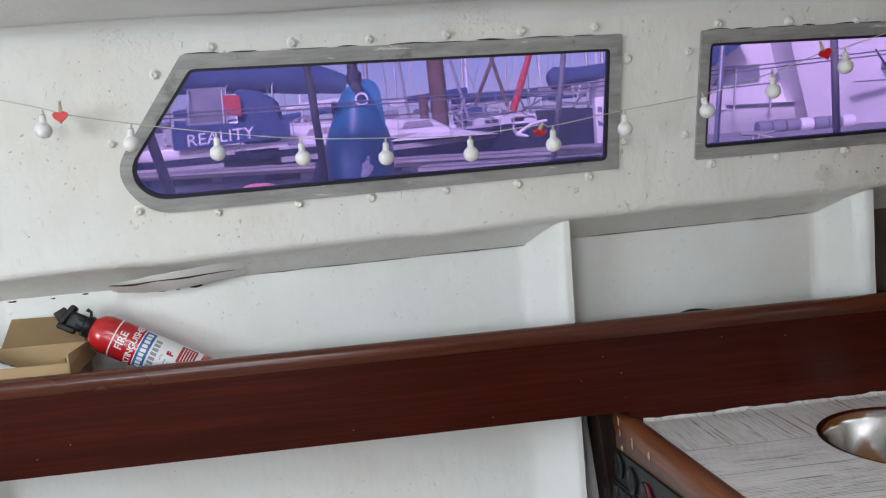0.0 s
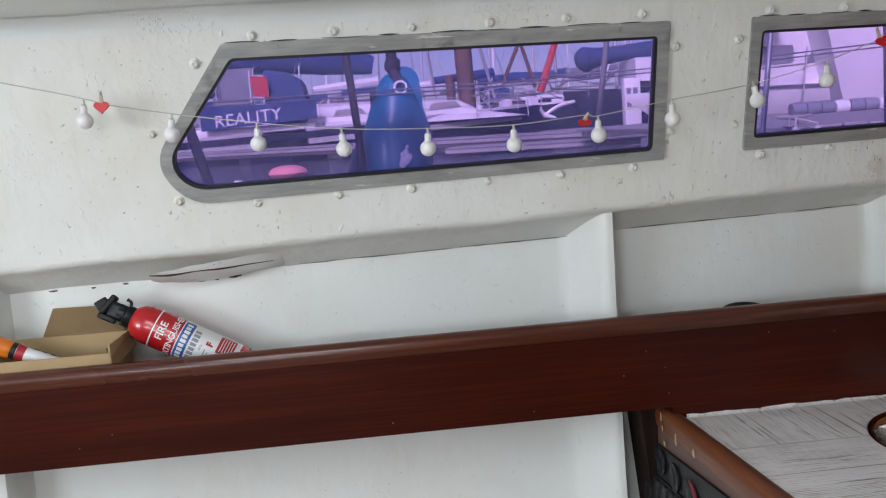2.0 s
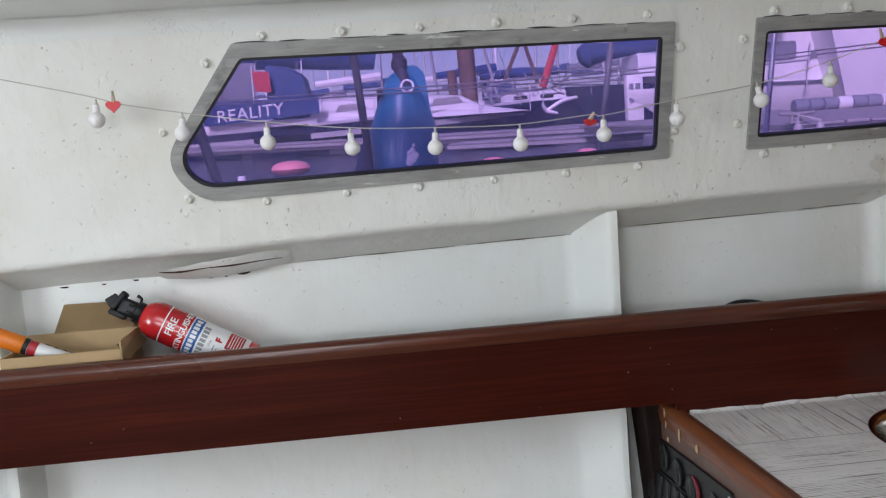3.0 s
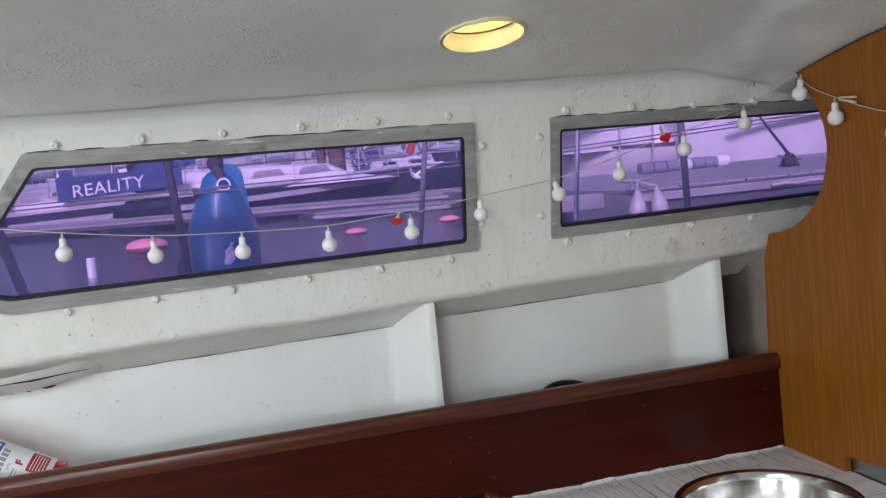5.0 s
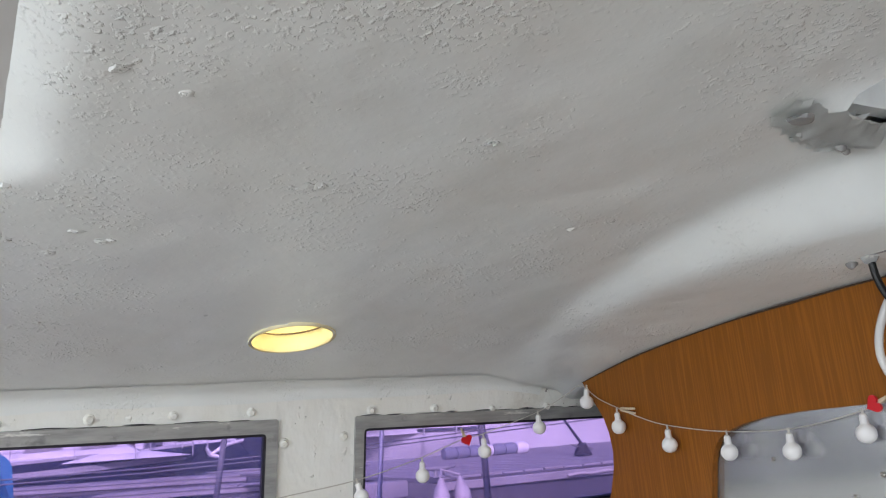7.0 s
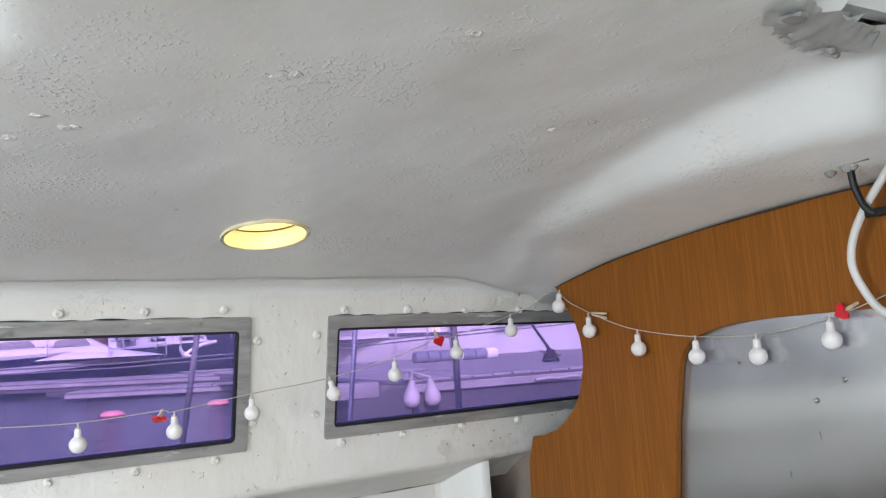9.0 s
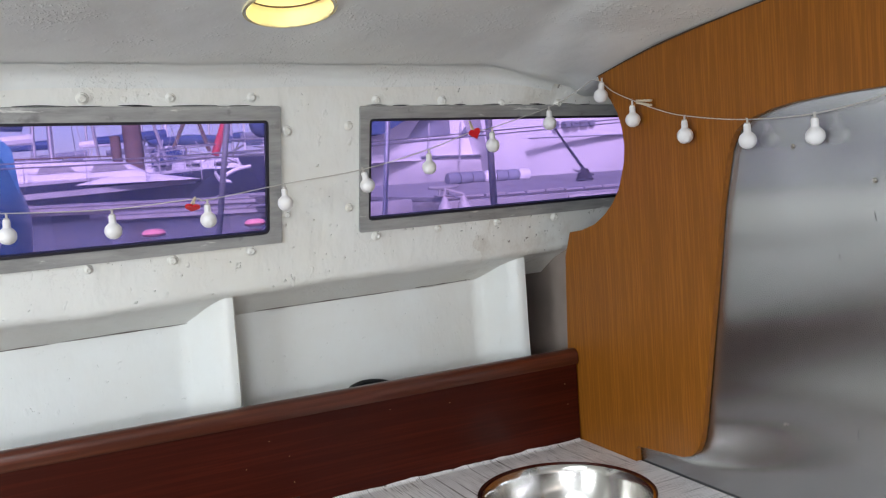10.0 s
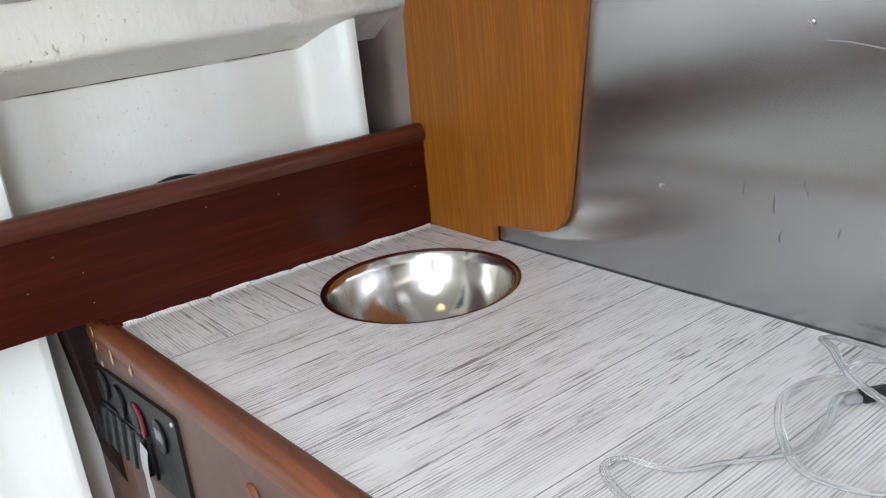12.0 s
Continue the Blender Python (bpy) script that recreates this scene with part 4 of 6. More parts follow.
def disc(y, z, r, h, mat, name, label="", rim=None):
    b = lathe([(r, 0.0), (r, h * 0.7), (r * 0.9, h), (r * 0.62, h), (r * 0.55, h * 0.75), (0.001, h * 0.75)], 24, cap=False)
    m = Matrix.Translation(on_panel(y, z, 0.006)) @ pose(0, 0, 0, 0, -90, -2.7)
    return part(name, moved(b, m), mat, panel, label)


for i, (y, z) in enumerate(((1.672, 0.804), (1.607, 0.797), (1.545, 0.789))):
    disc(y, z, 0.027, 0.005, BLACK_GLOSS, "socket", "round black socket with hinged cap" if i == 0 else "")
disc(1.534, 0.789, 0.030, 0.004, RING_RED, "red_ring", "red ring round a socket")
disc(1.455, 0.795, 0.026, 0.003, BLACK_GLOSS, "meter", "round digital voltmeter")
for k in range(3):
    part("meter_digit_bar", boxed(edge_x(1.455) - 0.0418, edge_x(1.455) - 0.0405, 1.445 + 0.010 * k - 0.006, 1.445 + 0.010 * k + 0.001, 0.79, 0.807), PRINT_GREY, panel)
for i in range(6):
    y = 1.726 - 0.039 * i
    z = 0.729 + 0.0018 * i
    b = boxed(-0.0180, 0.0180, -0.007, 0.005, -0.034, 0.034, 0.004, 3)
    for v in b.verts:
        v.co.y += 0.0035 * (1 - (v.co.z / 0.034) ** 2) if v.co.y > 0 else 0.0
    part("rocker_switch", moved(b, Matrix.Translation(on_panel(y, z, 0.012)) @ pose(0, 0, 0, 5, 0, -92.7 + 180)), BLACK_GLOSS, panel, "black rocker switch" if i == 0 else "")
part("switch_bezel", plate([rounded([(1.75, 0.765), (1.50, 0.777), (1.50, 0.70), (1.75, 0.69)], [0.008] * 4)], lambda u, v, d: on_panel(u, v, 0.0105 - d), 0.005), BLACK, panel)
for y, z in ((1.735, 0.82), (1.398, 0.836), (1.398, 0.71)):
    part("screw", moved(lathe([(0.004, 0.0), (0.003, 0.002), (0.001, 0.002)], 12), Matrix.Translation(on_panel(y, z, 0.006)) @ pose(0, 0, 0, 0, -90)), ALU, panel)
bm = bmesh.new()
strip = [(1.495, 0.765, 0.016), (1.485, 0.755, 0.022), (1.478, 0.735, 0.026), (1.488, 0.71, 0.022), (1.475, 0.685, 0.026), (1.482, 0.64, 0.03), (1.478, 0.60, 0.028)]
sides = []
for y, z, o in strip:
    a, b = on_panel(y + 0.026, z, o), on_panel(y - 0.020, z + 0.004, o + 0.006)
    sides.append((bm.verts.new(a), bm.verts.new(b)))
for p, q in zip(sides, sides[1:]):
    bm.faces.new((p[0], p[1], q[1], q[0]))
bmesh.ops.solidify(bm, geom=list(bm.faces), thickness=0.0006)
tagged(part("paper_tag", bm, PAPER), "white paper tag hanging from a switch", "tag")

# ---- fire extinguisher lying on the shelf ----
ext = thing("fire_extinguisher", (-0.147, 1.772, 1.045), "small red and white fire extinguisher leaning on a box", "fire extinguisher")
EM = Matrix.Translation((-0.147, 1.772, 1.045)) @ pose(0, 0, 0, 0, -60, 0) @ pose(0, 0, 0, 0, 0, 17)
R = 0.0375


def ext_part(name, bm, mat, label="", parent=None, m=EM):
    return part(name, moved(bm, m), mat, parent or ext, label)


cyl = ext_part("cylinder", lathe([(0.001, 0.0), (0.034, 0.0), (R, 0.004), (R, 0.195), (0.0368, 0.206), (0.033, 0.219), (0.026, 0.229), (0.017, 0.235), (0.001, 0.236)], 48), RED, "red lacquered cylinder")


HM = EM @ Matrix.Translation((0, 0, 0.247)) @ Matrix.Scale(0.74, 4) @ Matrix.Translation((0, 0, -0.247))


def wrap(r):
    return lambda u, v: (r * math.sin(u / R), -r * math.cos(u / R), v)


def band(r, u0, u1, v0, v1, n=20):
    b = bmesh.new()
    col = [[b.verts.new(wrap(r)(u0 + (u1 - u0) * i / n, v)) for v in (v0, v1)] for i in range(n + 1)]
    for p, q in zip(col, col[1:]):
        b.faces.new((p[0], q[0], q[1], p[1]))
    return b


ext_part("label_sheet", band(R + 0.0004, -0.055, 0.055, 0.02, 0.137), LABEL_WHITE, "white printed label", cyl)
ext_part("label_line", band(R + 0.0005, -0.055, 0.055, 0.184, 0.1865), LABEL_WHITE, "", cyl)
ext_part("label_line", band(R + 0.0005, -0.055, -0.0535, 0.137, 0.184), LABEL_WHITE, "", cyl)
ext_part("label_line", band(R + 0.0005, 0.0535, 0.055, 0.137, 0.184), LABEL_WHITE, "", cyl)
ext_part("brand_bar", band(R + 0.0007, -0.044, 0.044, 0.115, 0.135), LABEL_BLUE, "blue brand bar", cyl)
for i in range(9):
    ext_part("brand_mark", band(R + 0.0009, -0.040 + 0.0088 * i, -0.0335 + 0.0088 * i, 0.1195 + 0.001 * (i % 2), 0.1305, 2), LABEL_WHITE, "", cyl)
ext_part("words", lettering("FIRE", 0.020, lambda u, v: wrap(R + 0.0007)(u, v + 0.163), bold=0.0004), LABEL_WHITE, "white words", cyl)
ext_part("words", lettering("EXTINGUISHER", 0.0165, lambda u, v: wrap(R + 0.0007)(u, v + 0.142), 0.92, bold=0.0003), LABEL_WHITE, "", cyl)
for i in range(7):
    ext_part("print_bar", band(R + 0.0007, -0.030 + 0.0088 * i, -0.0235 + 0.0088 * i, 0.099, 0.111, 2), PRINT_GREY, "", cyl)
ext_part("words", lettering("600g", 0.0065, lambda u, v: wrap(R + 0.0007)(u, v + 0.089)), PRINT_GREY, "", cyl)
ext_part("words", lettering("F", 0.017, lambda u, v: wrap(R + 0.0007)(u + 0.012, v + 0.071), bold=0.001), PRINT_RED, "red letter F", cyl)
ext_part("print_bar", band(R + 0.0007, -0.036, 0.0, 0.080, 0.082), PRINT_GREY, "", cyl)
ext_part("print_bar", band(R + 0.0007, -0.036, -0.004, 0.074, 0.0755), PRINT_GREY, "", cyl)
ext_part("print_block", band(R + 0.0007, -0.045, -0.004, 0.03, 0.055), PRINT_RED, "", cyl)
ext_part("print_block", band(R + 0.0007, 0.002, 0.045, 0.03, 0.062), PRINT_RED, "", cyl)
for i in range(5):
    ext_part("print_bar", band(R + 0.0009, 0.006, 0.040, 0.034 + 0.0052 * i, 0.0355 + 0.0052 * i, 6), LABEL_WHITE, "", cyl)
    ext_part("print_bar", band(R + 0.0009, -0.041, -0.009, 0.032 + 0.0045 * i, 0.0334 + 0.0045 * i, 6), LABEL_WHITE, "", cyl)
ext_part("collar", lathe([(0.019, 0.230), (0.021, 0.233), (0.021, 0.246), (0.017, 0.249), (0.017, 0.262)], 28), BLACK_GLOSS, "black plastic collar")
ext_part("valve_head", box(bmesh.new(), -0.022, 0.022, -0.020, 0.020, 0.248, 0.292, 0.009, 3), BLACK_GLOSS, "black plastic valve head", m=HM)
ext_part("lever", moved(box(bmesh.new(), -0.026, 0.030, -0.017, 0.017, -0.010, 0.008, 0.006, 3), pose(0.006, 0, 0.299, 0, 14)), BLACK, "black squeeze lever", m=HM)
ext_part("nozzle", moved(box(bmesh.new(), -0.016, 0.016, -0.013, 0.013, -0.012, 0.012, 0.003), pose(0.002, -0.002, 0.312, 0, 32)), BLACK, "black square nozzle", m=HM)
ext_part("grip", box(bmesh.new(), -0.034, -0.018, -0.012, 0.012, 0.262, 0.310, 0.005, 3), BLACK, "black grip", m=HM)
ext_part("pin", tube([(0.022, 0.0, 0.243), (0.036, 0.0, 0.25), (0.038, 0.0, 0.262)], [0.004, 0.004, 0.005], 10), BLACK, "black safety pin", m=HM)
ext_part("hang_lug", box(bmesh.new(), -0.030, -0.02, -0.008, 0.008, 0.232, 0.252, 0.003), BLACK, "", m=HM)

# ---- open cardboard box and orange flare on the shelf ----
cbox = thing("cardboard_box", (-0.47, 1.73, 1.012), "open brown cardboard box on the shelf", "box")
part("front_wall", boxed(-0.58, -0.365, 1.668, 1.672, 1.0125, 1.119, 0.001), CARD, cbox)
part("back_wall", boxed(-0.58, -0.365, 1.79, 1.794, 1.0125, 1.135, 0.001), CARD, cbox)
part("side_wall", boxed(-0.368, -0.364, 1.668, 1.794, 1.0125, 1.135, 0.001), CARD, cbox)
part("side_wall", boxed(-0.582, -0.578, 1.668, 1.794, 1.0125, 1.12, 0.001), CARD, cbox)
part("bottom", boxed(-0.58, -0.366, 1.67, 1.792, 1.0125, 1.016), CARD, cbox)
bm = bmesh.new()
fl = [bm.verts.new(p) for p in ((-0.530, 1.793, 1.133), (-0.372, 1.793, 1.133), (-0.390, 1.815, 1.184), (-0.512, 1.815, 1.187))]
bm.faces.new(fl)
bmesh.ops.solidify(bm, geom=list(bm.faces), thickness=0.003)
part("flap", bm, CARD, cbox, "raised cardboard flap")
bm = bmesh.new()
fl = [bm.verts.new(p) for p in ((-0.372, 1.669, 1.127), (-0.372, 1.79, 1.132), (-0.352, 1.79, 1.108), (-0.356, 1.67, 1.095))]
bm.faces.new(fl)
bmesh.ops.solidify(bm, geom=list(bm.faces), thickness=0.003)
part("side_flap", bm, CARD, cbox, "side flap with peeling tape")
flare = thing("hand_flare", (-0.56, 1.72, 1.12), "orange-capped hand flare lying in the box", "flare")
FM = look((-0.622, 1.72, 1.160), (-0.462, 1.735, 1.080)) @ Matrix.Diagonal((0.82, 0.82, 1, 1))
part("cap", moved(lathe([(0.001, -0.001), (0.019, 0.0), (0.021, -0.004), (0.021, -0.065), (0.019, -0.069)], 24), FM), ORANGE, flare, "orange plastic cap")
part("band", moved(lathe([(0.0195, -0.069), (0.0195, -0.078)], 24), FM), BLACK, flare, "black band")
part("barrel", moved(lathe([(0.0175, -0.078), (0.0175, -0.19), (0.001, -0.19)], 24), FM), LABEL_WHITE, flare, "white printed barrel")
part("red_band", moved(lathe([(0.0182, -0.079), (0.0182, -0.094)], 24), FM), PRINT_RED, flare)
for i in range(4):
    part("print_bar", moved(boxed(-0.006, -0.003, 0.016, 0.0185, -0.112 - 0.016 * i, -0.104 - 0.016 * i), FM), BLACK, flare)

# ---- black ring on the shelf behind the rail ----
ring_pts = [(0.875 + 0.06 * math.cos(a * 0.524), 1.75 + 0.05 * math.sin(a * 0.524), 1.052 + 0.020 * math.sin(a * 0.524)) for a in range(13)]
tagged(part("black_cable_coil", tube(ring_pts, 0.006, 8, smooth_steps=3), BLACK), "coil of black cable on the shelf", "cable")

# ---- string of globe lights with heart clips ----
lights = thing("string_lights", (0.5, 1.62, 1.55), "string of small frosted globe lights on pale cord", "string lights")
CORD = [(-0.62, 1.605, 1.645), (-0.406, 1.618, 1.589), (-0.335, 1.62, 1.569), (-0.299, 1.622, 1.557), (-0.19, 1.63, 1.534), (-0.056, 1.625, 1.510), (0.090, 1.622, 1.489), (0.238, 1.62, 1.479),
        (0.389, 1.62, 1.474), (0.521, 1.62, 1.482), (0.545, 1.62, 1.479), (0.681, 1.628, 1.498), (0.835, 1.63, 1.516), (0.970, 1.622, 1.547), (1.068, 1.615, 1.578), (1.110, 1.612, 1.584),
        (1.246, 1.60, 1.622), (1.285, 1.555, 1.648), (1.296, 1.510, 1.664), (1.295, 1.455, 1.633), (1.295, 1.398, 1.609), (1.294, 1.330, 1.584), (1.295, 1.264, 1.566), (1.305, 1.145, 1.547),
        (1.308, 1.004, 1.542), (1.306, 0.870, 1.560), (1.304, 0.76, 1.590), (1.304, 0.60, 1.625), (1.304, 0.3, 1.66)]
part("cord", tube(CORD, 0.0009, 6, smooth_steps=5), CORD_CLEAR, lights, "pale twisted cord")
SOCKETS = [(-0.338, 1.614, 1.567, 3), (-0.198, 1.622, 1.534, 4), (-0.056, 1.62, 1.508, 0), (0.088, 1.617, 1.488, -4), (0.238, 1.615, 1.478, 2), (0.390, 1.615, 1.473, 0), (0.543, 1.615, 1.479, 0),
           (0.681, 1.62, 1.498, 0), (0.833, 1.622, 1.519, -14), (0.970, 1.615, 1.547, 2), (1.109, 1.607, 1.583, 0), (1.238, 1.592, 1.622, 0), (1.290, 1.481, 1.662, 8), (1.289, 1.394, 1.607, 0),
           (1.289, 1.260, 1.566, 0), (1.297, 1.130, 1.547, 0), (1.299, 1.006, 1.543, 0), (1.297, 0.874, 1.561, 0), (1.295, 0.745, 1.594, 0)]
bulb_mesh = None
for i, (x, y, z, lean) in enumerate(SOCKETS):
    if bulb_mesh is None:
        prof = [(0.001, -0.0478), (0.005, -0.0470), (0.009, -0.0449), (0.0122, -0.0410), (0.0136, -0.0370), (0.0139, -0.0340), (0.0134, -0.0300), (0.0116, -0.0262), (0.0088, -0.0234), (0.0064, -0.0216), (0.0057, -0.0200), (0.0055, -0.010), (0.0042, -0.0085), (0.001, -0.0085)]
        b = lathe(prof, 20, cap=False)
        me = bpy.data.meshes.new("globe")
        bmesh.ops.recalc_face_normals(b, faces=b.faces)
        b.to_mesh(me)
        me.materials.append(BULB_WHITE)
        me.polygons.foreach_set("use_smooth", [True] * len(me.polygons))
        st = tube([(0, 0, 0.001), (0.0006, 0, -0.004), (0, 0, -0.0095)], 0.0019, 6)
        tube([(0, 0, -0.0065), (0, 0, -0.0095)], 0.0042, 8, bm=st)
        bulb_mesh = me
        stem_me = bpy.data.meshes.new("stem")
        st.to_mesh(stem_me)
        stem_me.materials.append(CORD_CLEAR)
    g = new("bulb", bulb_mesh)
    g.parent = lights
    g.matrix_local = pose(x - 0.5, y - 1.62, z - 1.55, 0, lean, 0)
    s = new("stem", stem_me)
    s.parent = g
    if i == 0:
        tagged(g, "frosted white globe bulb")


def heart_clip(at, turn):
    h = thing("heart_clip", at, "tiny peg with a red heart clipped on cord", "clip", "heart clips on the light string")
    pts = []
    for k in range(28):
        a = 2 * math.pi * k / 28
        pts.append((0.00078 * 16 * math.sin(a) ** 3, 0.00072 * (13 * math.cos(a) - 5 * math.cos(2 * a) - 2 * math.cos(3 * a) - math.cos(4 * a))))
    m = Matrix.Translation(at) @ turn
    part("heart", moved(plate([pts], lambda u, v, d: (u, d - 0.009, v - 0.004), 0.004), m), RED_FELT, h, "red heart")
    for dx, a in ((-0.002, 6), (0.002, -6)):
        part("peg_arm", moved(boxed(-0.0014, 0.0014, -0.005, 0.0, -0.008, 0.022, 0.0005), m @ pose(dx, 0, 0, 0, a)), PEG, h)
    return h


heart_clip((-0.309, 1.618, 1.558), pose(0, 0, 0, 0, 0, 0))
heart_clip((0.519, 1.614, 1.476), pose(0, 0, 0, 62, 8, 0))
heart_clip((1.066, 1.609, 1.578), pose(0, 0, 0, 0, -18, 0))
heart_clip((1.297, 0.845, 1.566), pose(0, 0, 0, 0, 65, -90))
peg = thing("clothes_peg", (1.297, 1.367, 1.60), "pale wooden peg clipped on the cord", "clip")
for dz, a in ((-0.003, 4), (0.003, -4)):
    part("peg_arm", moved(boxed(-0.003, 0.003, -0.02, 0.02, -0.002, 0.002, 0.001), pose(1.294, 1.367, 1.602 + dz, a + 10)), PEG, peg)

# ---- cables under the deckhead ----
pts = [(1.25, 0.62, 1.80), (1.26, 0.705, 1.765), (1.267, 0.758, 1.72), (1.27, 0.797, 1.672), (1.272, 0.811, 1.628), (1.276, 0.800, 1.587), (1.278, 0.778, 1.558), (1.28, 0.745, 1.549), (1.282, 0.70, 1.552), (1.285, 0.5, 1.575), (1.285, 0.3, 1.58)]
tagged(part("white_cable", tube(pts, 0.0055, 10, smooth_steps=8), CABLE_WHITE), "thick white cable hanging from the deckhead", "cable")
clamp = thing("cable_loop", (1.25, 0.75, 1.74), "black cable ties looped on a bracket", "cable")
part("loop", tube([(1.245, 0.777, 1.752), (1.25, 0.777, 1.72), (1.26, 0.768, 1.690), (1.268, 0.742, 1.690), (1.262, 0.728, 1.73), (1.25, 0.722, 1.762)], 0.0048, 8, smooth_steps=4), BLACK, clamp)
part("tie_knot", boxed(1.258, 1.274, 0.735, 0.776, 1.682, 1.693, 0.003), BLACK, clamp)
for x, y, z, r in ((1.245, 0.778, 1.752, 0.010), (1.25, 0.724, 1.762, 0.011), (1.245, 0.806, 1.750, 0.007), (1.243, 0.700, 1.766, 0.012)):
    b = lathe([(r * 1.3, 0.004), (r, -0.002), (r * 0.75, -0.007), (r * 0.4, -0.008)], 12)
    for v in b.verts:
        v.co *= 1 + 0.35 * noise.noise(v.co * 150 + Vector((x, y, z)) * 40)
    part("clamp_foot", moved(b, Matrix.Translation((x, y, z))), FRAME_GREY if r < 0.0105 else WALL_PAINT, clamp, "grubby clamp foot" if r == 0.010 else "")
part("bracket", boxed(1.235, 1.255, 0.745, 0.80, 1.752, 1.762, 0.002), FRAME_GREY, clamp, "small grey metal bracket")
tagged(part("hatch_trim_board", boxed(1.075, 1.27, 0.580, 0.600, 1.822, 1.856, 0.004), MAHOGANY), "dark mahogany trim board in the hatch", "trim")
tagged(part("hatch_handle", boxed(1.100, 1.24, 0.602, 0.622, 1.745, 1.838, 0.009, 4), CATCH_BLUE), "dark grey-blue moulded hatch catch", "hatch catch")

# ---- clear cord on the worktop ----
cord = thing("clear_extension_cord", (1.1, 0.74, 0.905), "tangled clear plastic cord with a black plug on worktop", "cord")
A = [(0.872, 0.77, 0.905), (0.882, 0.82, 0.905), (0.90, 0.85, 0.908), (0.922, 0.843, 0.910), (0.945, 0.80, 0.905), (0.985, 0.775, 0.905), (1.045, 0.738, 0.905), (1.10, 0.736, 0.91), (1.155, 0.75, 0.914), (1.20, 0.74, 0.905), (1.25, 0.70, 0.906), (1.27, 0.62, 0.906)]
B = [(1.06, 0.62, 0.905), (1.03, 0.66, 0.905), (1.02, 0.71, 0.906), (1.045, 0.75, 0.914), (1.095, 0.78, 0.926), (1.14, 0.775, 0.93), (1.18, 0.765, 0.925), (1.23, 0.775, 0.912), (1.27, 0.77, 0.905), (1.29, 0.72, 0.905)]
C = [(1.15, 0.60, 0.905), (1.16, 0.68, 0.915), (1.175, 0.745, 0.928), (1.215, 0.79, 0.935), (1.25, 0.82, 0.925), (1.285, 0.825, 0.912), (1.295, 0.80, 0.908), (1.28, 0.74, 0.912), (1.21, 0.69, 0.918), (1.14, 0.665, 0.912)]
for pts in (A, B, C):
    part("strand", tube([(x, y, z) for x, y, z in pts], 0.0023, 8, smooth_steps=6), CLEAR_PVC, cord)
    part("strand", tube([(x + 0.003, y - 0.0045, z + 0.001) for x, y, z in pts], 0.0023, 8, smooth_steps=6), CLEAR_PVC, cord)
part("plug", moved(boxed(-0.025, 0.025, -0.008, 0.008, -0.005, 0.007, 0.003), pose(1.205, 0.727, 0.906, 0, 0, -28)), BLACK, cord, "black plug")
part("plug_tip", moved(boxed(-0.045, -0.025, -0.006, 0.006, -0.003, 0.004, 0.001), pose(1.205, 0.727, 0.906, 0, 0, -28)), ALU, cord, "metal plug tip")

# ---- outside: harbour seen through the panes (the boat heels slightly, so level ground rises away) ----
def lvl(h, y):
    """Height of a point h above the water at distance y."""
    return 0.97 + h + 0.024 * y


bm = bmesh.new()
q = [bm.verts.new((x, y, lvl(0, y))) for x, y in ((-400, 2.3), (400, 2.3), (400, 900), (-400, 900))]
bm.faces.new(q)
tagged(part("water", bm, WATER, smooth=False), "dark rippled harbour water", "water", kind="structure")


def shore(x):
    return 4.0 + 2.0 * noise.noise((x * 0.03, 0, 5)) + 1.0 * noise.noise((x * 0.12, 0, 9)) + 0.5 * noise.noise((x * 0.5, 0, 2))


bm = bmesh.new()
cols = [(bm.verts.new((x, 160 + 6 * math.sin(x * 0.05), 0)), bm.verts.new((x, 163 + 6 * math.sin(x * 0.05), lvl(0, 160) + shore(x))), bm.verts.new((x, 190, lvl(0, 160) + shore(x) * 0.9))) for x in range(-160, 200, 2)]
for a, b in zip(cols, cols[1:]):
    bm.faces.new((a[0], b[0], b[1], a[1]))
    bm.faces.new((a[1], b[1], b[2], a[2]))
tagged(part("backdrop_shore", bm, FAR_TREES), "far wooded shore across the harbour", "backdrop", kind="structure")


def pontoon(name, a, b, width, label, boards=40, drop=0.22):
    """Floating walkway from a to b (its near top edge); the rest lies beyond."""
    a, b = Vector(a), Vector(b)
    p = thing(name, a, label, "pontoon")
    along = (b - a).normalized()
    back = Vector((-along.y, along.x, 0.0)).normalized() + Vector((0, 0, 0.024))
    length = (b - a).length

    def bar(u0, u1, v0, v1, w0, w1):
        bm = bmesh.new()
        box(bm, u0, u1, v0, v1, w0, w1, 0.006, 1)
        for v in bm.verts:
            v.co = a + along * v.co.x + back * v.co.y + Vector((0, 0, v.co.z))
        return bm

    w = length / boards
    for k in range(boards):
        part("deck_board", bar(k * w + 0.008, (k + 1) * w - 0.008, 0.0, width, -0.04 + 0.004 * (k % 3), 0.004 * (k % 3)), DECK_WOOD, p, smooth=False)
    part("fascia", bar(0, length, -0.04, -0.004, -drop, -0.012), FASCIA, p, "weathered timber fascia")
    part("rubbing_strake", bar(0, length, -0.065, -0.041, -0.09, -0.03), DECK_WOOD, p, "pale rubbing strake")
    u = 0.5
    while u < length - 1.2:
        part("float", bar(u, u + 1.2, 0.15, width - 0.15, -0.55, -drop - 0.005), BLUE_CANVAS, p)
        u += 2.6
    return p


pontoon("far_pontoon", (-9.5, 22.9, 1.85), (3.7, 14.0, 1.545), 1.5, "long weathered timber pontoon on floats", 44, 0.16)
pontoon("low_pontoon", (1.3, 13.4, 1.43), (5.2, 12.2, 1.36), 1.0, "pale low finger pontoon in the harbour", 12, 0.10)
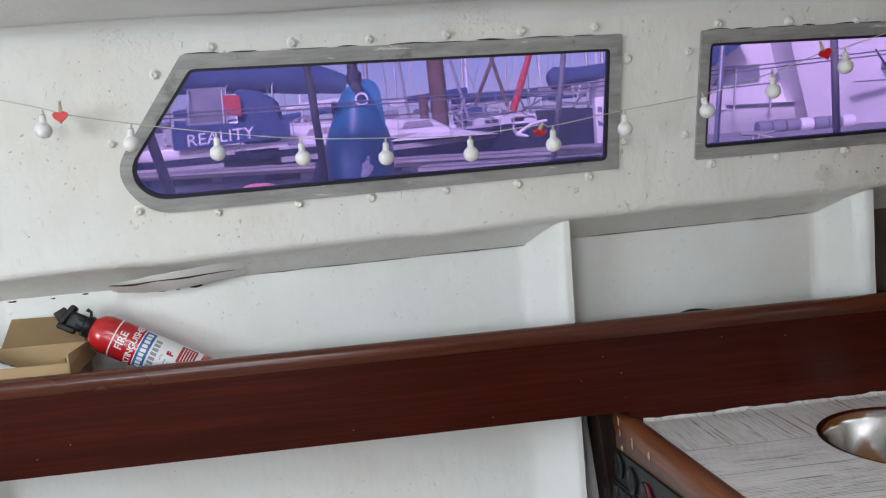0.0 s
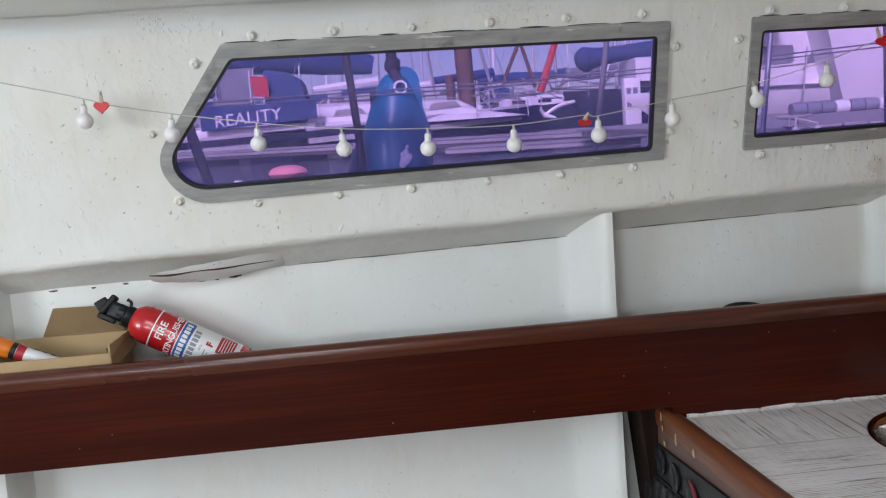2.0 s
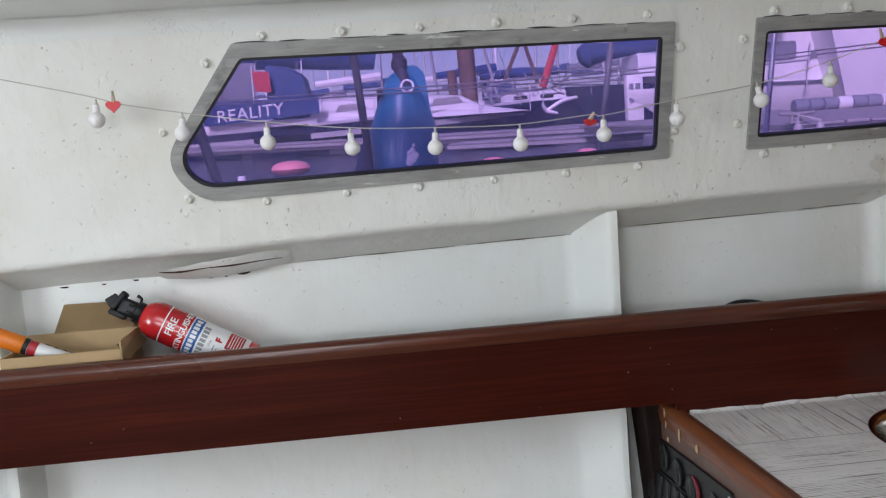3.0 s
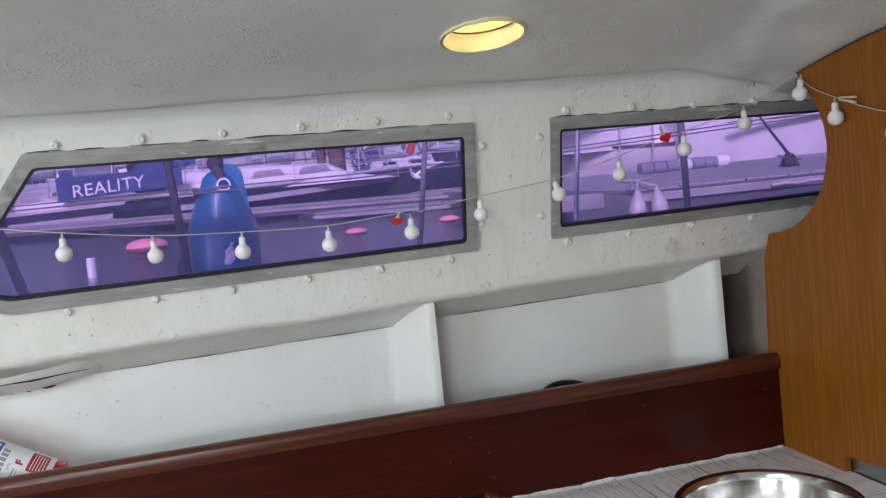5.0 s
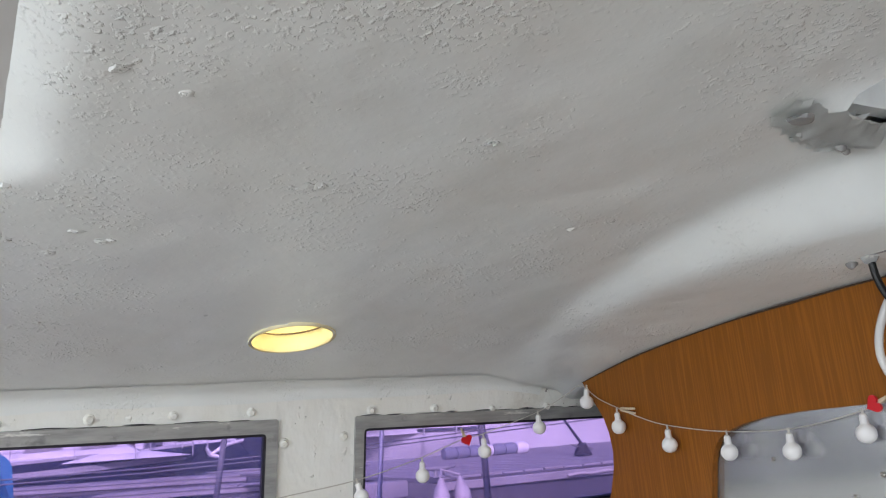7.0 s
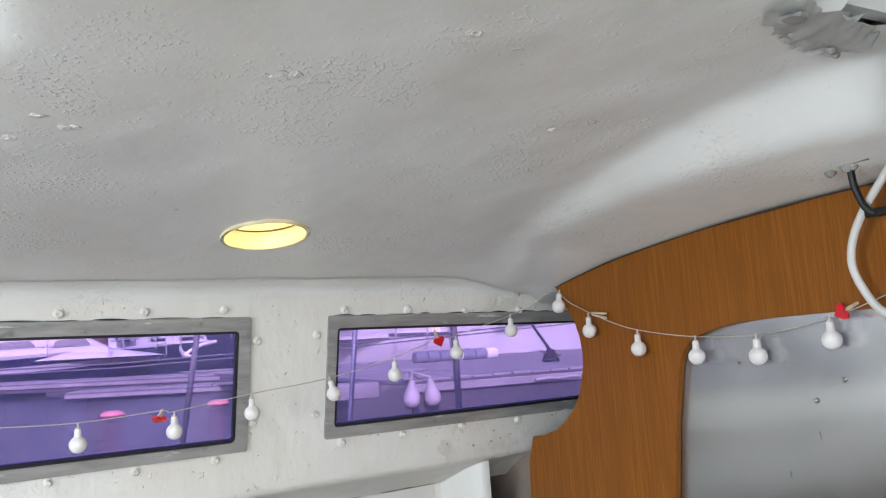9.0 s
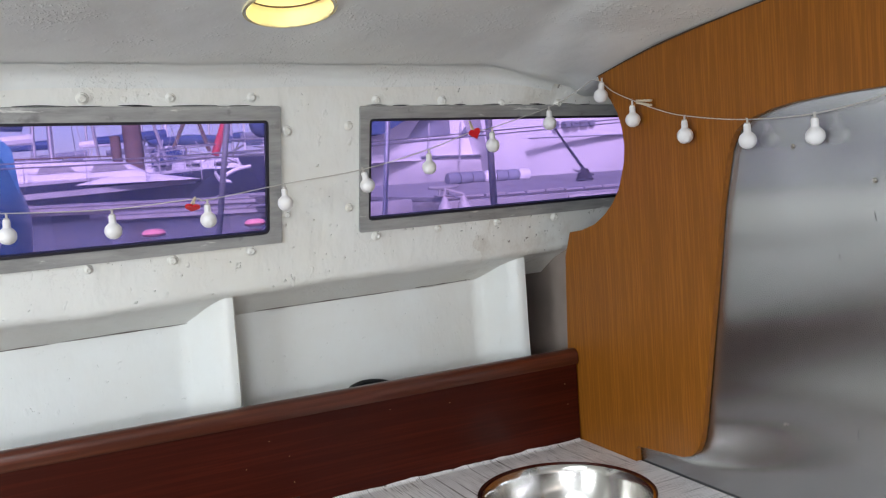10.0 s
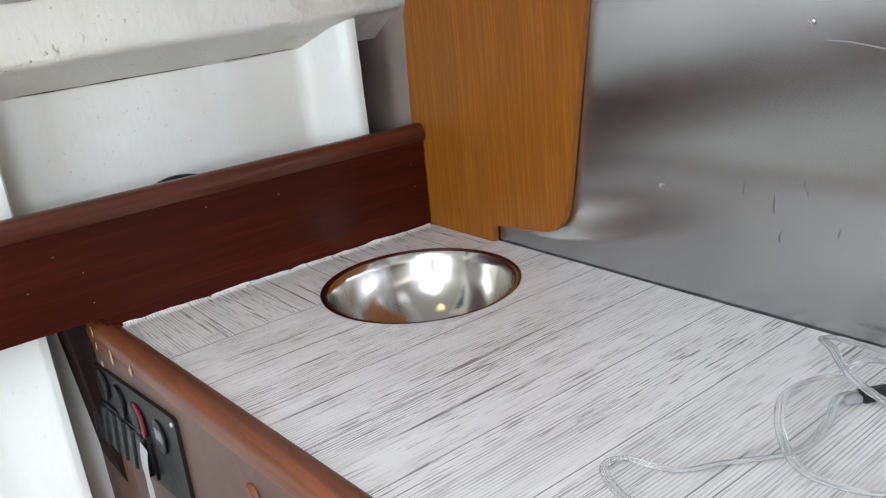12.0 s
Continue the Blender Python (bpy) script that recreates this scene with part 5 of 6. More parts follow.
pontoon("berth_pontoon", (4.6, 20.6, 1.66), (14.0, 20.2, 1.60), 1.6, "timber pontoon with a service pedestal", 24, 0.2)
pontoon("near_pontoon", (2.96, 5.55, 1.405), (13.5, 5.1, 1.39), 7.2, "weathered timber finger pontoon with cleats", 60, 0.30)

def hull(x0, x1, y, half, top, bottom, bow_rise, bm=None):
    """A boat hull with its bow at x1, seen from the side."""
    bm = bm or bmesh.new()
    rows = []
    n = 28
    for i in range(n + 1):
        t = i / n
        x = x0 + (x1 - x0) * t
        w = half * (1 - max(0, (t - 0.45) / 0.55) ** 2.2) * (0.78 + 0.22 * min(1, t / 0.3))
        rake = (x1 - x0) * 0.10 * max(0, (t - 0.6) / 0.4) ** 2
        zt = top + bow_rise * t * t
        prof = [(-w, zt, 0), (-w * 0.97, zt - 0.12, 0), (-w * 0.9, (zt + bottom) / 2, rake * 0.5), (-w * 0.6, bottom, rake), (w * 0.6, bottom, rake), (w * 0.9, (zt + bottom) / 2, rake * 0.5), (w * 0.97, zt - 0.12, 0), (w, zt, 0)]
        rows.append([bm.verts.new((x - r, y + yy, z)) for yy, z, r in prof])
    for a, b in zip(rows, rows[1:]):
        for k in range(8):
            bm.faces.new((a[k], a[(k + 1) % 8], b[(k + 1) % 8], b[k]))
    bm.faces.new(rows[0])
    return bm


def sheer_band(x0, x1, y, half, top, bow_rise, dz0, dz1, t0, t1):
    bm = bmesh.new()
    cols = []
    for i in range(21):
        t = t0 + (t1 - t0) * i / 20
        x = x0 + (x1 - x0) * t
        w = half * (1 - max(0, (t - 0.45) / 0.55) ** 2.2) * (0.78 + 0.22 * min(1, t / 0.3)) + 0.012
        zt = top + bow_rise * t * t
        cols.append((bm.verts.new((x, y - w, zt + dz0)), bm.verts.new((x, y - w, zt + dz1))))
    for a, b in zip(cols, cols[1:]):
        bm.faces.new((a[0], b[0], b[1], a[1]))
    bmesh.ops.solidify(bm, geom=list(bm.faces), thickness=0.01)
    return bm


def coachroof(x0, x1, y, w, z0, z1):
    bm = bmesh.new()
    rows = []
    for x, f in ((x0, 1.0), (x0 + 0.1, 1.02), ((x0 + x1) / 2, 0.96), (x1 - (x1 - x0) * 0.18, 0.8), (x1, 0.08)):
        h = z0 + (z1 - z0) * f
        rows.append([bm.verts.new((x, y + s * w * c, z)) for s, c, z in ((-1, 1, z0), (-1, 0.93, h - 0.08), (-1, 0.8, h), (1, 0.8, h), (1, 0.93, h - 0.08), (1, 1, z0))])
    for a, b in zip(rows, rows[1:]):
        for k in range(5):
            bm.faces.new((a[k], a[k + 1], b[k + 1], b[k]))
    bm.faces.new(rows[0])
    return bm


def guard_rails(boat, x0, x1, y, z, n, mat=ALU):
    for k in range(n + 1):
        x = x0 + (x1 - x0) * k / n
        part("stanchion", tube([(x, y, z - 0.05), (x, y, z + 0.62)], 0.014, 6), mat, boat)
    for h in (0.32, 0.6):
        part("guard_wire", tube([(x0, y, z + h), (x1, y, z + h)], 0.008, 5), mat, boat)


def rigging(boat, x, y, z, h, mat=ALU, r=0.07):
    part("mast", tube([(x, y, z), (x, y, z + h)], r, 10), mat, boat, "aluminium mast")
    for dx in (-3.2, -0.5, 0.6, 3.4):
        part("shroud", tube([(x + dx, y - 0.4, z), (x, y, z + h)], 0.012, 5), mat, boat)


# navy sloop with its name on the weather cloth
Y = 24.0
S0, S1, SH, SZ, SR = -7.0, 5.25, 1.6, 2.12, 0.40
sloop = thing("navy_sailboat", (0, Y, 1.2), "navy-hulled sailing boat with white stripe and blue covers", "sailboat")
part("hull", hull(S0, S1, Y + 1.0, SH, SZ, 1.35, SR), NAVY, sloop, "navy blue hull")
part("stripe", sheer_band(S0, S1, Y + 1.0, SH, SZ, SR, -0.37, -0.22, 0.1, 0.95), WHITE_GEL, sloop, "white sheer stripe")
part("toe_rail", sheer_band(S0, S1, Y + 1.0, SH, SZ, SR, -0.02, 0.06, 0.0, 0.97), WHITE_GEL, sloop, "white toe rail")
part("cockpit_coaming", boxed(-5.6, -1.4, Y - 0.42, Y + 2.4, 2.14, 2.42, 0.05), WHITE_GEL, sloop, "white cockpit coaming")
part("coachroof", coachroof(-1.6, 3.65, Y + 1.0, 1.2, 2.2, 2.92), WHITE_GEL, sloop, "white coachroof")
part("side_deck", coachroof(-1.7, 4.6, Y + 1.0, 1.32, 2.2, 2.46), WHITE_GEL, sloop, "white side deck")
for x in (-0.9, 0.5, 1.8):
    part("cabin_window", plate([rounded([(x, 2.52), (x + 0.95, 2.56), (x + 0.8, 2.74), (x + 0.12, 2.72)], [0.05] * 4, 4)], lambda u, v, d: (u, Y - 0.16 + d, v), 0.04), FRAME_GREY, sloop, "grey-framed cabin window" if x < 0 else "")
for x in (-0.2, 1.2):
    part("roof_hatch", boxed(x, x + 0.5, Y + 0.5, Y + 1.2, 2.90, 2.98, 0.02), GREY_CANVAS, sloop)
part("grab_rail", tube([(-0.9, Y + 0.0, 2.96), (2.4, Y + 0.0, 2.94)], 0.02, 6), PILE_WOOD, sloop)
cloth = part("weather_cloth", plate([[(-4.45, 2.36), (-1.3, 2.52), (-1.3, 2.98), (-4.45, 3.0)]], lambda u, v, d: (u, Y - 0.66 + d, v), 0.02), BLUE_CANVAS, sloop, "blue weather cloth with white name")
name_bm = lettering("REALITY", 0.45, lambda u, v: (u, 0, v), 1.05, bold=0.002)
half = max(v.co.x for v in name_bm.verts)
for v in name_bm.verts:
    u = v.co.x / half * 0.92
    v.co = Vector((-3.18 + u, Y - 0.668, 2.505 + v.co.z + 0.065 * u))
part("words", name_bm, LABEL_WHITE, cloth, "white boat name")
part("sail_cover", tube([(-6.0, Y + 1.0, 4.40), (-3.2, Y + 1.0, 4.42), (-1.0, Y + 1.0, 4.28), (0.35, Y + 1.0, 4.0)], [0.34, 0.46, 0.48, 0.26], 12, smooth_steps=4), BLUE_CANVAS, sloop, "blue sail cover on the boom")
part("spray_hood", coachroof(-2.75, -1.5, Y + 1.0, 1.1, 2.5, 3.95), BLUE_CANVAS, sloop, "blue spray hood")
part("hood_window", boxed(-4.1, -3.1, Y + 0.4, Y + 0.42, 3.16, 4.1, 0.01), GREY_CANVAS, sloop, "pale clear panel of the cockpit tent")
for x in (-4.15, -3.1, -1.8):
    part("hood_frame", tube([(x, Y + 0.3, 2.4), (x + 0.05, Y + 0.3, 4.05), (x + 0.1, Y + 1.7, 4.05)], 0.022, 6, smooth_steps=3), ALU, sloop)
part("ensign", plate([[(-3.08, 3.80), (-2.62, 3.76), (-2.60, 3.20), (-3.02, 3.24)]], lambda u, v, d: (u, Y - 0.3 + d + 0.04 * math.sin(u * 9), v), 0.012), FLAG_RED, sloop, "red ensign")
part("ensign_staff", tube([(-3.1, Y - 0.3, 2.4), (-3.09, Y - 0.3, 3.95)], 0.018, 6), WHITE_GEL, sloop)
part("wheel", tube([(-1.0 + 0.28 * math.cos(k * 0.5236), Y - 0.1, 2.78 + 0.28 * math.sin(k * 0.5236)) for k in range(13)], 0.02, 6), ALU, sloop, "steel steering wheel")
guard_rails(sloop, -5.6, 4.6, Y - 0.5, 2.22, 7)
rigging(sloop, 0.95, Y + 1.0, 2.8, 11)
for h in (0.35, 0.72):
    part("pulpit", tube([(3.5, Y + 0.1, 2.4 + h * 0.9), (4.4, Y + 0.4, 2.45 + h), (5.4, Y + 1.0, 2.5 + h), (4.4, Y + 1.6, 2.45 + h), (3.5, Y + 1.9, 2.4 + h * 0.9)], 0.022, 6, smooth_steps=4), ALU, sloop)
for x, y in ((3.6, 0.1), (4.5, 0.45), (5.3, 1.0), (4.5, 1.55)):
    part("stanchion", tube([(x, Y + y, 2.4), (x, Y + y, 3.2)], 0.018, 6), ALU, sloop)


def moored_boat(name, x, y, length, hull_mat, cover_mat, label, mast_at=0.5, h=10.0, rise=0.35):
    b = thing(name, (x, y, 1.2), label, "sailboat", "boats moored across the harbour")
    zt = lvl(1.05, y)
    part("hull", hull(x, x + length, y, 1.4, zt, lvl(-0.05, y), rise), hull_mat, b)
    lo, hi = sorted((x + length * 0.2, x + length * 0.72))
    part("coachroof", coachroof(lo, hi, y, 0.95, zt, zt + 0.55), WHITE_GEL, b, "white coachroof")
    for k in range(3):
        wx = lo + (hi - lo) * (0.12 + 0.24 * k)
        part("cabin_window", boxed(wx, wx + 0.6, y - 0.93, y - 0.90, zt + 0.18, zt + 0.36, 0.02), BLACK_GLOSS, b)
    part("sail_cover", tube([(x + length * 0.12, y, zt + 1.35), (x + length * 0.3, y, zt + 1.45), (x + length * mast_at, y, zt + 1.4)], [0.14, 0.24, 0.16], 10, smooth_steps=4), cover_mat, b, "folded sail under a cover")
    part("spray_hood", coachroof(lo - 0.6, lo + 0.9, y, 0.9, zt + 0.35, zt + 1.05), cover_mat, b, "canvas spray hood")
    guard_rails(b, x + length * 0.05, x + length * 0.95, y - 1.25, zt, 6)
    rigging(b, x + length * mast_at, y, zt, h)
    return b


# dark boat lying bow to bow with the sloop
dark = moored_boat("dark_sailboat", 15.5, 25.5, -9.4, NAVY, WHITE_GEL, "dark-hulled sailboat with blue boom cover", 0.30, 10, 0.25)
part("boom_cover", tube([(6.55, 25.4, 3.72), (6.8, 25.4, 3.78), (7.5, 25.4, 3.86), (9.5, 25.4, 4.05)], [0.20, 0.40, 0.26, 0.22], 12, smooth_steps=4), BLUE_CANVAS, dark, "bright blue cover on the boom")
for h in (0.3, 0.68):
    part("pulpit", tube([(7.6, 24.6, 2.62 + h), (6.5, 25.0, 2.66 + h), (5.7, 25.5, 2.7 + h), (6.5, 26.0, 2.66 + h), (7.6, 26.3, 2.62 + h)], 0.024, 6, smooth_steps=4), ALU, dark)
anchor = part("bow_anchor", tube([(6.4, 25.3, 2.55), (5.9, 25.3, 2.45), (5.45, 25.3, 2.2)], [0.05, 0.06, 0.05], 8, smooth_steps=3), WHITE_GEL, dark, "galvanised anchor on the bow roller")
part("fluke", tube([(5.75, 25.1, 2.10), (5.45, 25.3, 2.2), (5.3, 25.3, 2.45)], [0.03, 0.08, 0.03], 8, smooth_steps=3), WHITE_GEL, anchor)
moored_boat("white_sailboat", -7.5, 34.0, 9.0, WHITE_GEL, BLUE_CANVAS, "white sailboat moored beyond the pontoon", 0.55)
moored_boat("white_sailboat", -6.4, 31.0, 8.5, WHITE_GEL, GREY_CANVAS, "white sailboat with grey sail cover", 0.35)
moored_boat("navy_sailboat", 4.0, 38.0, 9.5, NAVY, BLUE_CANVAS, "navy sailboat far across the harbour", 0.5)
moored_boat("white_sailboat", -14.0, 30.0, 8.0, WHITE_GEL, BLUE_CANVAS, "white sailboat with blue sail cover", 0.6)
moored_boat("white_sailboat", 11.0, 33.0, 9.0, WHITE_GEL, GREY_CANVAS, "white sailboat at the far berth", 0.4)

for x, y, r, top in ((3.32, 26.6, 0.27, 6.5), (2.86, 27.0, 0.15, 3.72), (-9.0, 22.5, 0.22, 6.2)):
    tagged(part("timber_pile", tube([(x, y, 0.9), (x - 0.03 * (top - 0.9), y, top)], r, 14), PILE_WOOD), "brown timber mooring pile", "pile", "timber piles")
for pts, r, mat, label in (([(5.3, 25.0, 2.9), (5.75, 25.0, 4.1), (6.25, 25.0, 5.4)], [0.12, 0.10, 0.07], FLAG_RED, "slender red furled sail"), ([(4.3, 26, 3.2), (5.0, 26, 4.7)], 0.06, PILE_WOOD, "dark spar leaning over a boat"),
                           ([(5.35, 26, 3.1), (4.9, 26, 4.7)], 0.06, PILE_WOOD, "dark spar leaning over a boat"), ([(4.1, 26, 2.7), (3.3, 26, 6.0)], 0.05, ALU, "pale metal spar leaning over a boat"), ([(2.3, 27, 3.0), (1.9, 27, 6.5)], 0.05, ALU, "pale metal spar leaning over a boat")):
    tagged(part("spar", tube(pts, r, 8), mat), label, "spar", "spars over the boats")

rnd = random.Random(7)
for i in range(26):
    x, y = -16 + 1.5 * i + rnd.uniform(-0.6, 0.6), rnd.uniform(40, 62)
    far = thing("far_mast", (x, y, 1.8), "slender mast and stays of a far moored yacht", "mast", "masts across the harbour")
    h = rnd.uniform(9, 15)
    base = lvl(1.0, y)
    part("spar", tube([(x, y, base), (x + 0.1, y, base + h)], rnd.uniform(0.06, 0.10), 6), ALU if i % 3 else WHITE_GEL, far)
    for dx in (-rnd.uniform(2, 5), rnd.uniform(2, 5)):
        part("stay", tube([(x + dx, y, base + 0.2), (x + 0.1, y, base + h)], 0.022, 4), ALU, far)
    part("boom_cover", tube([(x - rnd.uniform(2, 3.5), y, base + 1.7), (x, y, base + 1.9)], [0.16, 0.24], 8), (BLUE_CANVAS, GREY_CANVAS, WHITE_GEL)[i % 3], far)
    part("far_hull", hull(x - 5, x + 4, y, 1.3, base, lvl(-0.05, y), 0.4), (WHITE_GEL, WHITE_GEL, NAVY)[(i + 1) % 3], far)
    part("far_cabin", coachroof(x - 3, x + 1.5, y, 0.9, base, base + 0.55), WHITE_GEL, far)

# rails, davits and gear crowding the bows beyond the sloop
gear = thing("deck_gear", (5.4, 27.5, 2.6), "tangle of pale rails and gear on far bows", "deck gear")
for i in range(46):
    x, z = rnd.uniform(3.4, 9.6), rnd.uniform(2.75, 3.3)
    y = rnd.uniform(27, 29)
    a = rnd.uniform(-1.2, 1.2) if i % 3 else rnd.uniform(-0.15, 0.15) + 1.45 * (1 if i % 2 else -1)
    ln = rnd.uniform(0.3, 1.0)
    part("rail", tube([(x, y, z), (x + 0.5 * ln * math.sin(a) + rnd.uniform(-0.08, 0.08), y, z + 0.5 * ln * math.cos(a)), (x + ln * math.sin(a), y, z + ln * math.cos(a) * 0.9)], rnd.uniform(0.018, 0.035), 5, smooth_steps=2), (ALU, WHITE_GEL, FRAME_DARK)[i % 3], gear)


def buoy(x, y, w, long=1.0, label="faded pink mooring buoy"):
    z = lvl(0, y)
    b = lathe([(0.001, -0.12), (0.5, -0.1), (0.9, 0.05), (1.0, 0.22), (0.92, 0.42), (0.7, 0.56), (0.4, 0.64), (0.001, 0.66)], 24)
    tagged(part("mooring_buoy", moved(b, Matrix.Translation((x, y, z + 0.25 * w)) @ Matrix.Diagonal((w * long, w, w * 0.95, 1))), BUOY_PINK), label, "buoy", "pink mooring buoys")


buoy(-0.80, 9.3, 0.215)
buoy(1.33, 8.6, 0.11, 1.05)
buoy(2.42, 9.0, 0.115)
tagged(part("white_post", tube([(-1.0, 7.2, 0.9), (-1.0, 7.2, 1.30)], [0.042, 0.036], 12), WHITE_GEL), "short white post in the water", "post")
pedestal = thing("service_pedestal", (8.0, 20.9, 1.68), "white service pedestal on the pontoon", "pedestal")
part("body", boxed(6.55, 6.98, 20.75, 21.05, 1.66, 2.84, 0.05), WHITE_GEL, pedestal)
for z in (2.2, 2.5):
    for x in (6.66, 6.83):
        part("outlet", boxed(x - 0.06, x + 0.06, 20.735, 20.76, z - 0.09, z + 0.09, 0.02), GREY_CANVAS, pedestal)

# large white yacht and its neighbour beyond the near pontoon
yacht = thing("white_yacht", (8, 14, 1.2), "large white yacht moored at the near pontoon", "yacht")
bm = bmesh.new()
rows = []
for x, w in ((8.25, 0.02), (8.6, 0.30), (9.6, 0.55), (11.5, 0.8), (15.0, 1.0), (22.0, 1.1)):
    rows.append([bm.verts.new((x + dx, 14.4 - w * f, z)) for dx, f, z in ((-0.16, 1.0, 3.9), (0.10, 0.97, 2.6), (0.28, 0.85, 1.75), (0.45, 0.6, 1.3))] + [bm.verts.new((x + 0.6, 17.5, 1.3)), bm.verts.new((x - 0.1, 17.5, 3.9))])
for a, b in zip(rows, rows[1:]):
    for k in range(6):
        bm.faces.new((a[k], a[(k + 1) % 6], b[(k + 1) % 6], b[k]))
bm.faces.new(rows[0])
part("hull", bm, WHITE_GEL, yacht, "glossy white hull")
for x0, x1 in ((9.62, 9.72), (9.85, 10.0), (10.04, 10.2), (10.24, 10.42), (10.46, 10.58)):
    part("name_bar", boxed(x0, x1, 13.70, 13.90, 2.50, 2.62, 0.02), GREY_CANVAS, yacht)
part("cove_line", boxed(9.0, 16.0, 13.62, 13.75, 2.30, 2.315), GREY_CANVAS, yacht, "thin grey line along the hull")
part("mooring_line", tube([(9.2, 13.4, 2.80), (7.05, 10.0, 2.20), (5.30, 7.0, 1.56)], 0.016, 6, smooth_steps=4), ROPE, yacht, "dark mooring line")
coil = thing("rope_coil", (5.30, 7.0, 1.44), "dark mooring rope heaped over a dock cleat", "rope")
for k in range(5):
    r = 0.075 - 0.011 * k
    pts = [(5.30 + r * math.cos(a * 0.7), 7.0 + r * math.sin(a * 0.7), 1.465 + 0.022 * k + 0.006 * math.sin(a * 2.1 + k)) for a in range(10)]
    part("turn", tube(pts, 0.016, 7, smooth_steps=2), ROPE, coil)
for s in (-1, 1):
    part("horn", tube([(5.30, 7.0, 1.52), (5.30 + s * 0.13, 7.0, 1.535 - 0.03 * s)], [0.02, 0.008], 7), FRAME_DARK, coil, "cleat horn")

cruiser = thing("white_motor_boat", (7, 15.5, 1.3), "white motor boat with dark canvas awning", "boat")
part("hull", hull(14.0, 5.15, 16.2, 1.5, 2.02, 1.35, 0.2), WHITE_GEL, cruiser, "white hull")
part("rubbing_band", sheer_band(14.0, 5.15, 16.2, 1.5, 2.02, 0.2, -0.06, 0.0, 0.1, 0.9), GREY_CANVAS, cruiser, "grey rubbing band")
part("cabin", plate([rounded([(5.9, 2.05), (12.0, 2.05), (12.0, 3.4), (7.3, 3.4), (6.3, 2.62)], [0.1, 0.1, 0.1, 0.3, 0.3], 5)], lambda u, v, d: (u, 15.1 + d, v), 2.2), WHITE_GEL, cruiser, "white cabin")
for x in (7.05, 8.2):
    part("window", plate([rounded([(x, 2.5), (x + 0.95, 2.52), (x + 0.95, 2.85), (x + 0.3, 2.85)], [0.06] * 4, 4)], lambda u, v, d: (u, 15.08 + d, v), 0.03), GREY_CANVAS, cruiser, "pale tinted window")
part("awning", plate([[(5.75, 2.56), (6.3, 2.56), (6.9, 2.85), (7.6, 3.3), (5.75, 3.3)]], lambda u, v, d: (u, 14.55 + d, v), 0.5), BLUE_CANVAS, cruiser, "dark canvas awning")
for x in (5.55, 7.3, 8.0):
    part("rail_post", tube([(x, 14.75, 1.98), (x + 0.08, 14.75, 2.75)], 0.02, 6), ALU, cruiser)
part("rail", tube([(5.3, 14.75, 2.30), (6.6, 14.75, 2.40), (8.1, 14.75, 2.46)], 0.016, 6, smooth_steps=3), ALU, cruiser)

rolls = thing("fender_roll", (5.3, 10.0, 1.5), "row of grey fenders lying on the pontoon", "fender")
for k in range(7):
    b = lathe([(0.02, -0.092), (0.075, -0.085), (0.085, -0.04), (0.085, 0.05), (0.075, 0.085), (0.02, 0.092)], 14)
    part("segment", moved(b, pose(5.36 + 0.185 * k, 10.0, 1.585, 0, 90)), WHITE_GEL if k in (3, 6) else GREY_CANVAS, rolls)


def cleat(x, y, z, s=1.0):
    c = thing("mooring_cleat", (x, y, z), "galvanised mooring cleat on the pontoon", "cleat", "cleats on the pontoon")
    part("horn", tube([(x - 0.125 * s, y, z + 0.068 * s), (x, y, z + 0.058 * s), (x + 0.125 * s, y, z + 0.068 * s)], [0.010 * s, 0.018 * s, 0.010 * s], 8, smooth_steps=3), FRAME_GREY, c)
    for dx in (-0.035, 0.035):
        part("leg", tube([(x + dx * s, y, z - 0.003), (x + dx * s, y, z + 0.058 * s)], 0.013 * s, 8), FRAME_GREY, c)
    part("base_plate", boxed(x - 0.07 * s, x + 0.07 * s, y - 0.03 * s, y + 0.03 * s, z - 0.002, z + 0.008 * s, 0.002), FRAME_GREY, c)


cleat(3.00, 5.60, 1.412, 1.0)
cleat(3.42, 8.3, 1.478)
for x in (2.915, 3.075):
    b = lathe([(0.001, 0.10), (0.012, 0.098), (0.022, 0.085), (0.030, 0.06), (0.050, 0.02), (0.066, -0.03), (0.068, -0.07), (0.055, -0.105), (0.03, -0.12), (0.001, -0.125)], 20)
    f = thing("white_fender", (x, 5.43, 1.3), "grubby white pear-shaped fender hung from cleat", "fender", "white fenders on the pontoon")
    part("body", moved(b, Matrix.Translation((x, 5.43, 1.322)) @ pose(0, 0, 0, 0, 4 if x < 3.0 else -5) @ Matrix.Scale(0.9, 4)), FENDER_WHITE, f)
    part("lanyard", tube([(x, 5.43, 1.418), (x + (3.0 - x) * 0.5, 5.5, 1.44), (3.0, 5.58, 1.462)], 0.009, 6, smooth_steps=3), ROPE_PALE, f, "pale lanyard")
tagged(part("dock_rope", tube([(3.98, 5.42, 1.335), (4.1, 5.42, 1.342), (4.2, 5.42, 1.334), (4.34, 5.42, 1.342), (4.42, 5.42, 1.336)], 0.012, 8, smooth_steps=4), ROPE_PALE), "pale rope looped along the pontoon fascia", "rope")
tagged(part("float_block", boxed(2.25, 2.93, 6.0, 6.6, 1.28, 1.405, 0.02), DECK_WOOD), "pale float block at the pontoon end", "float")

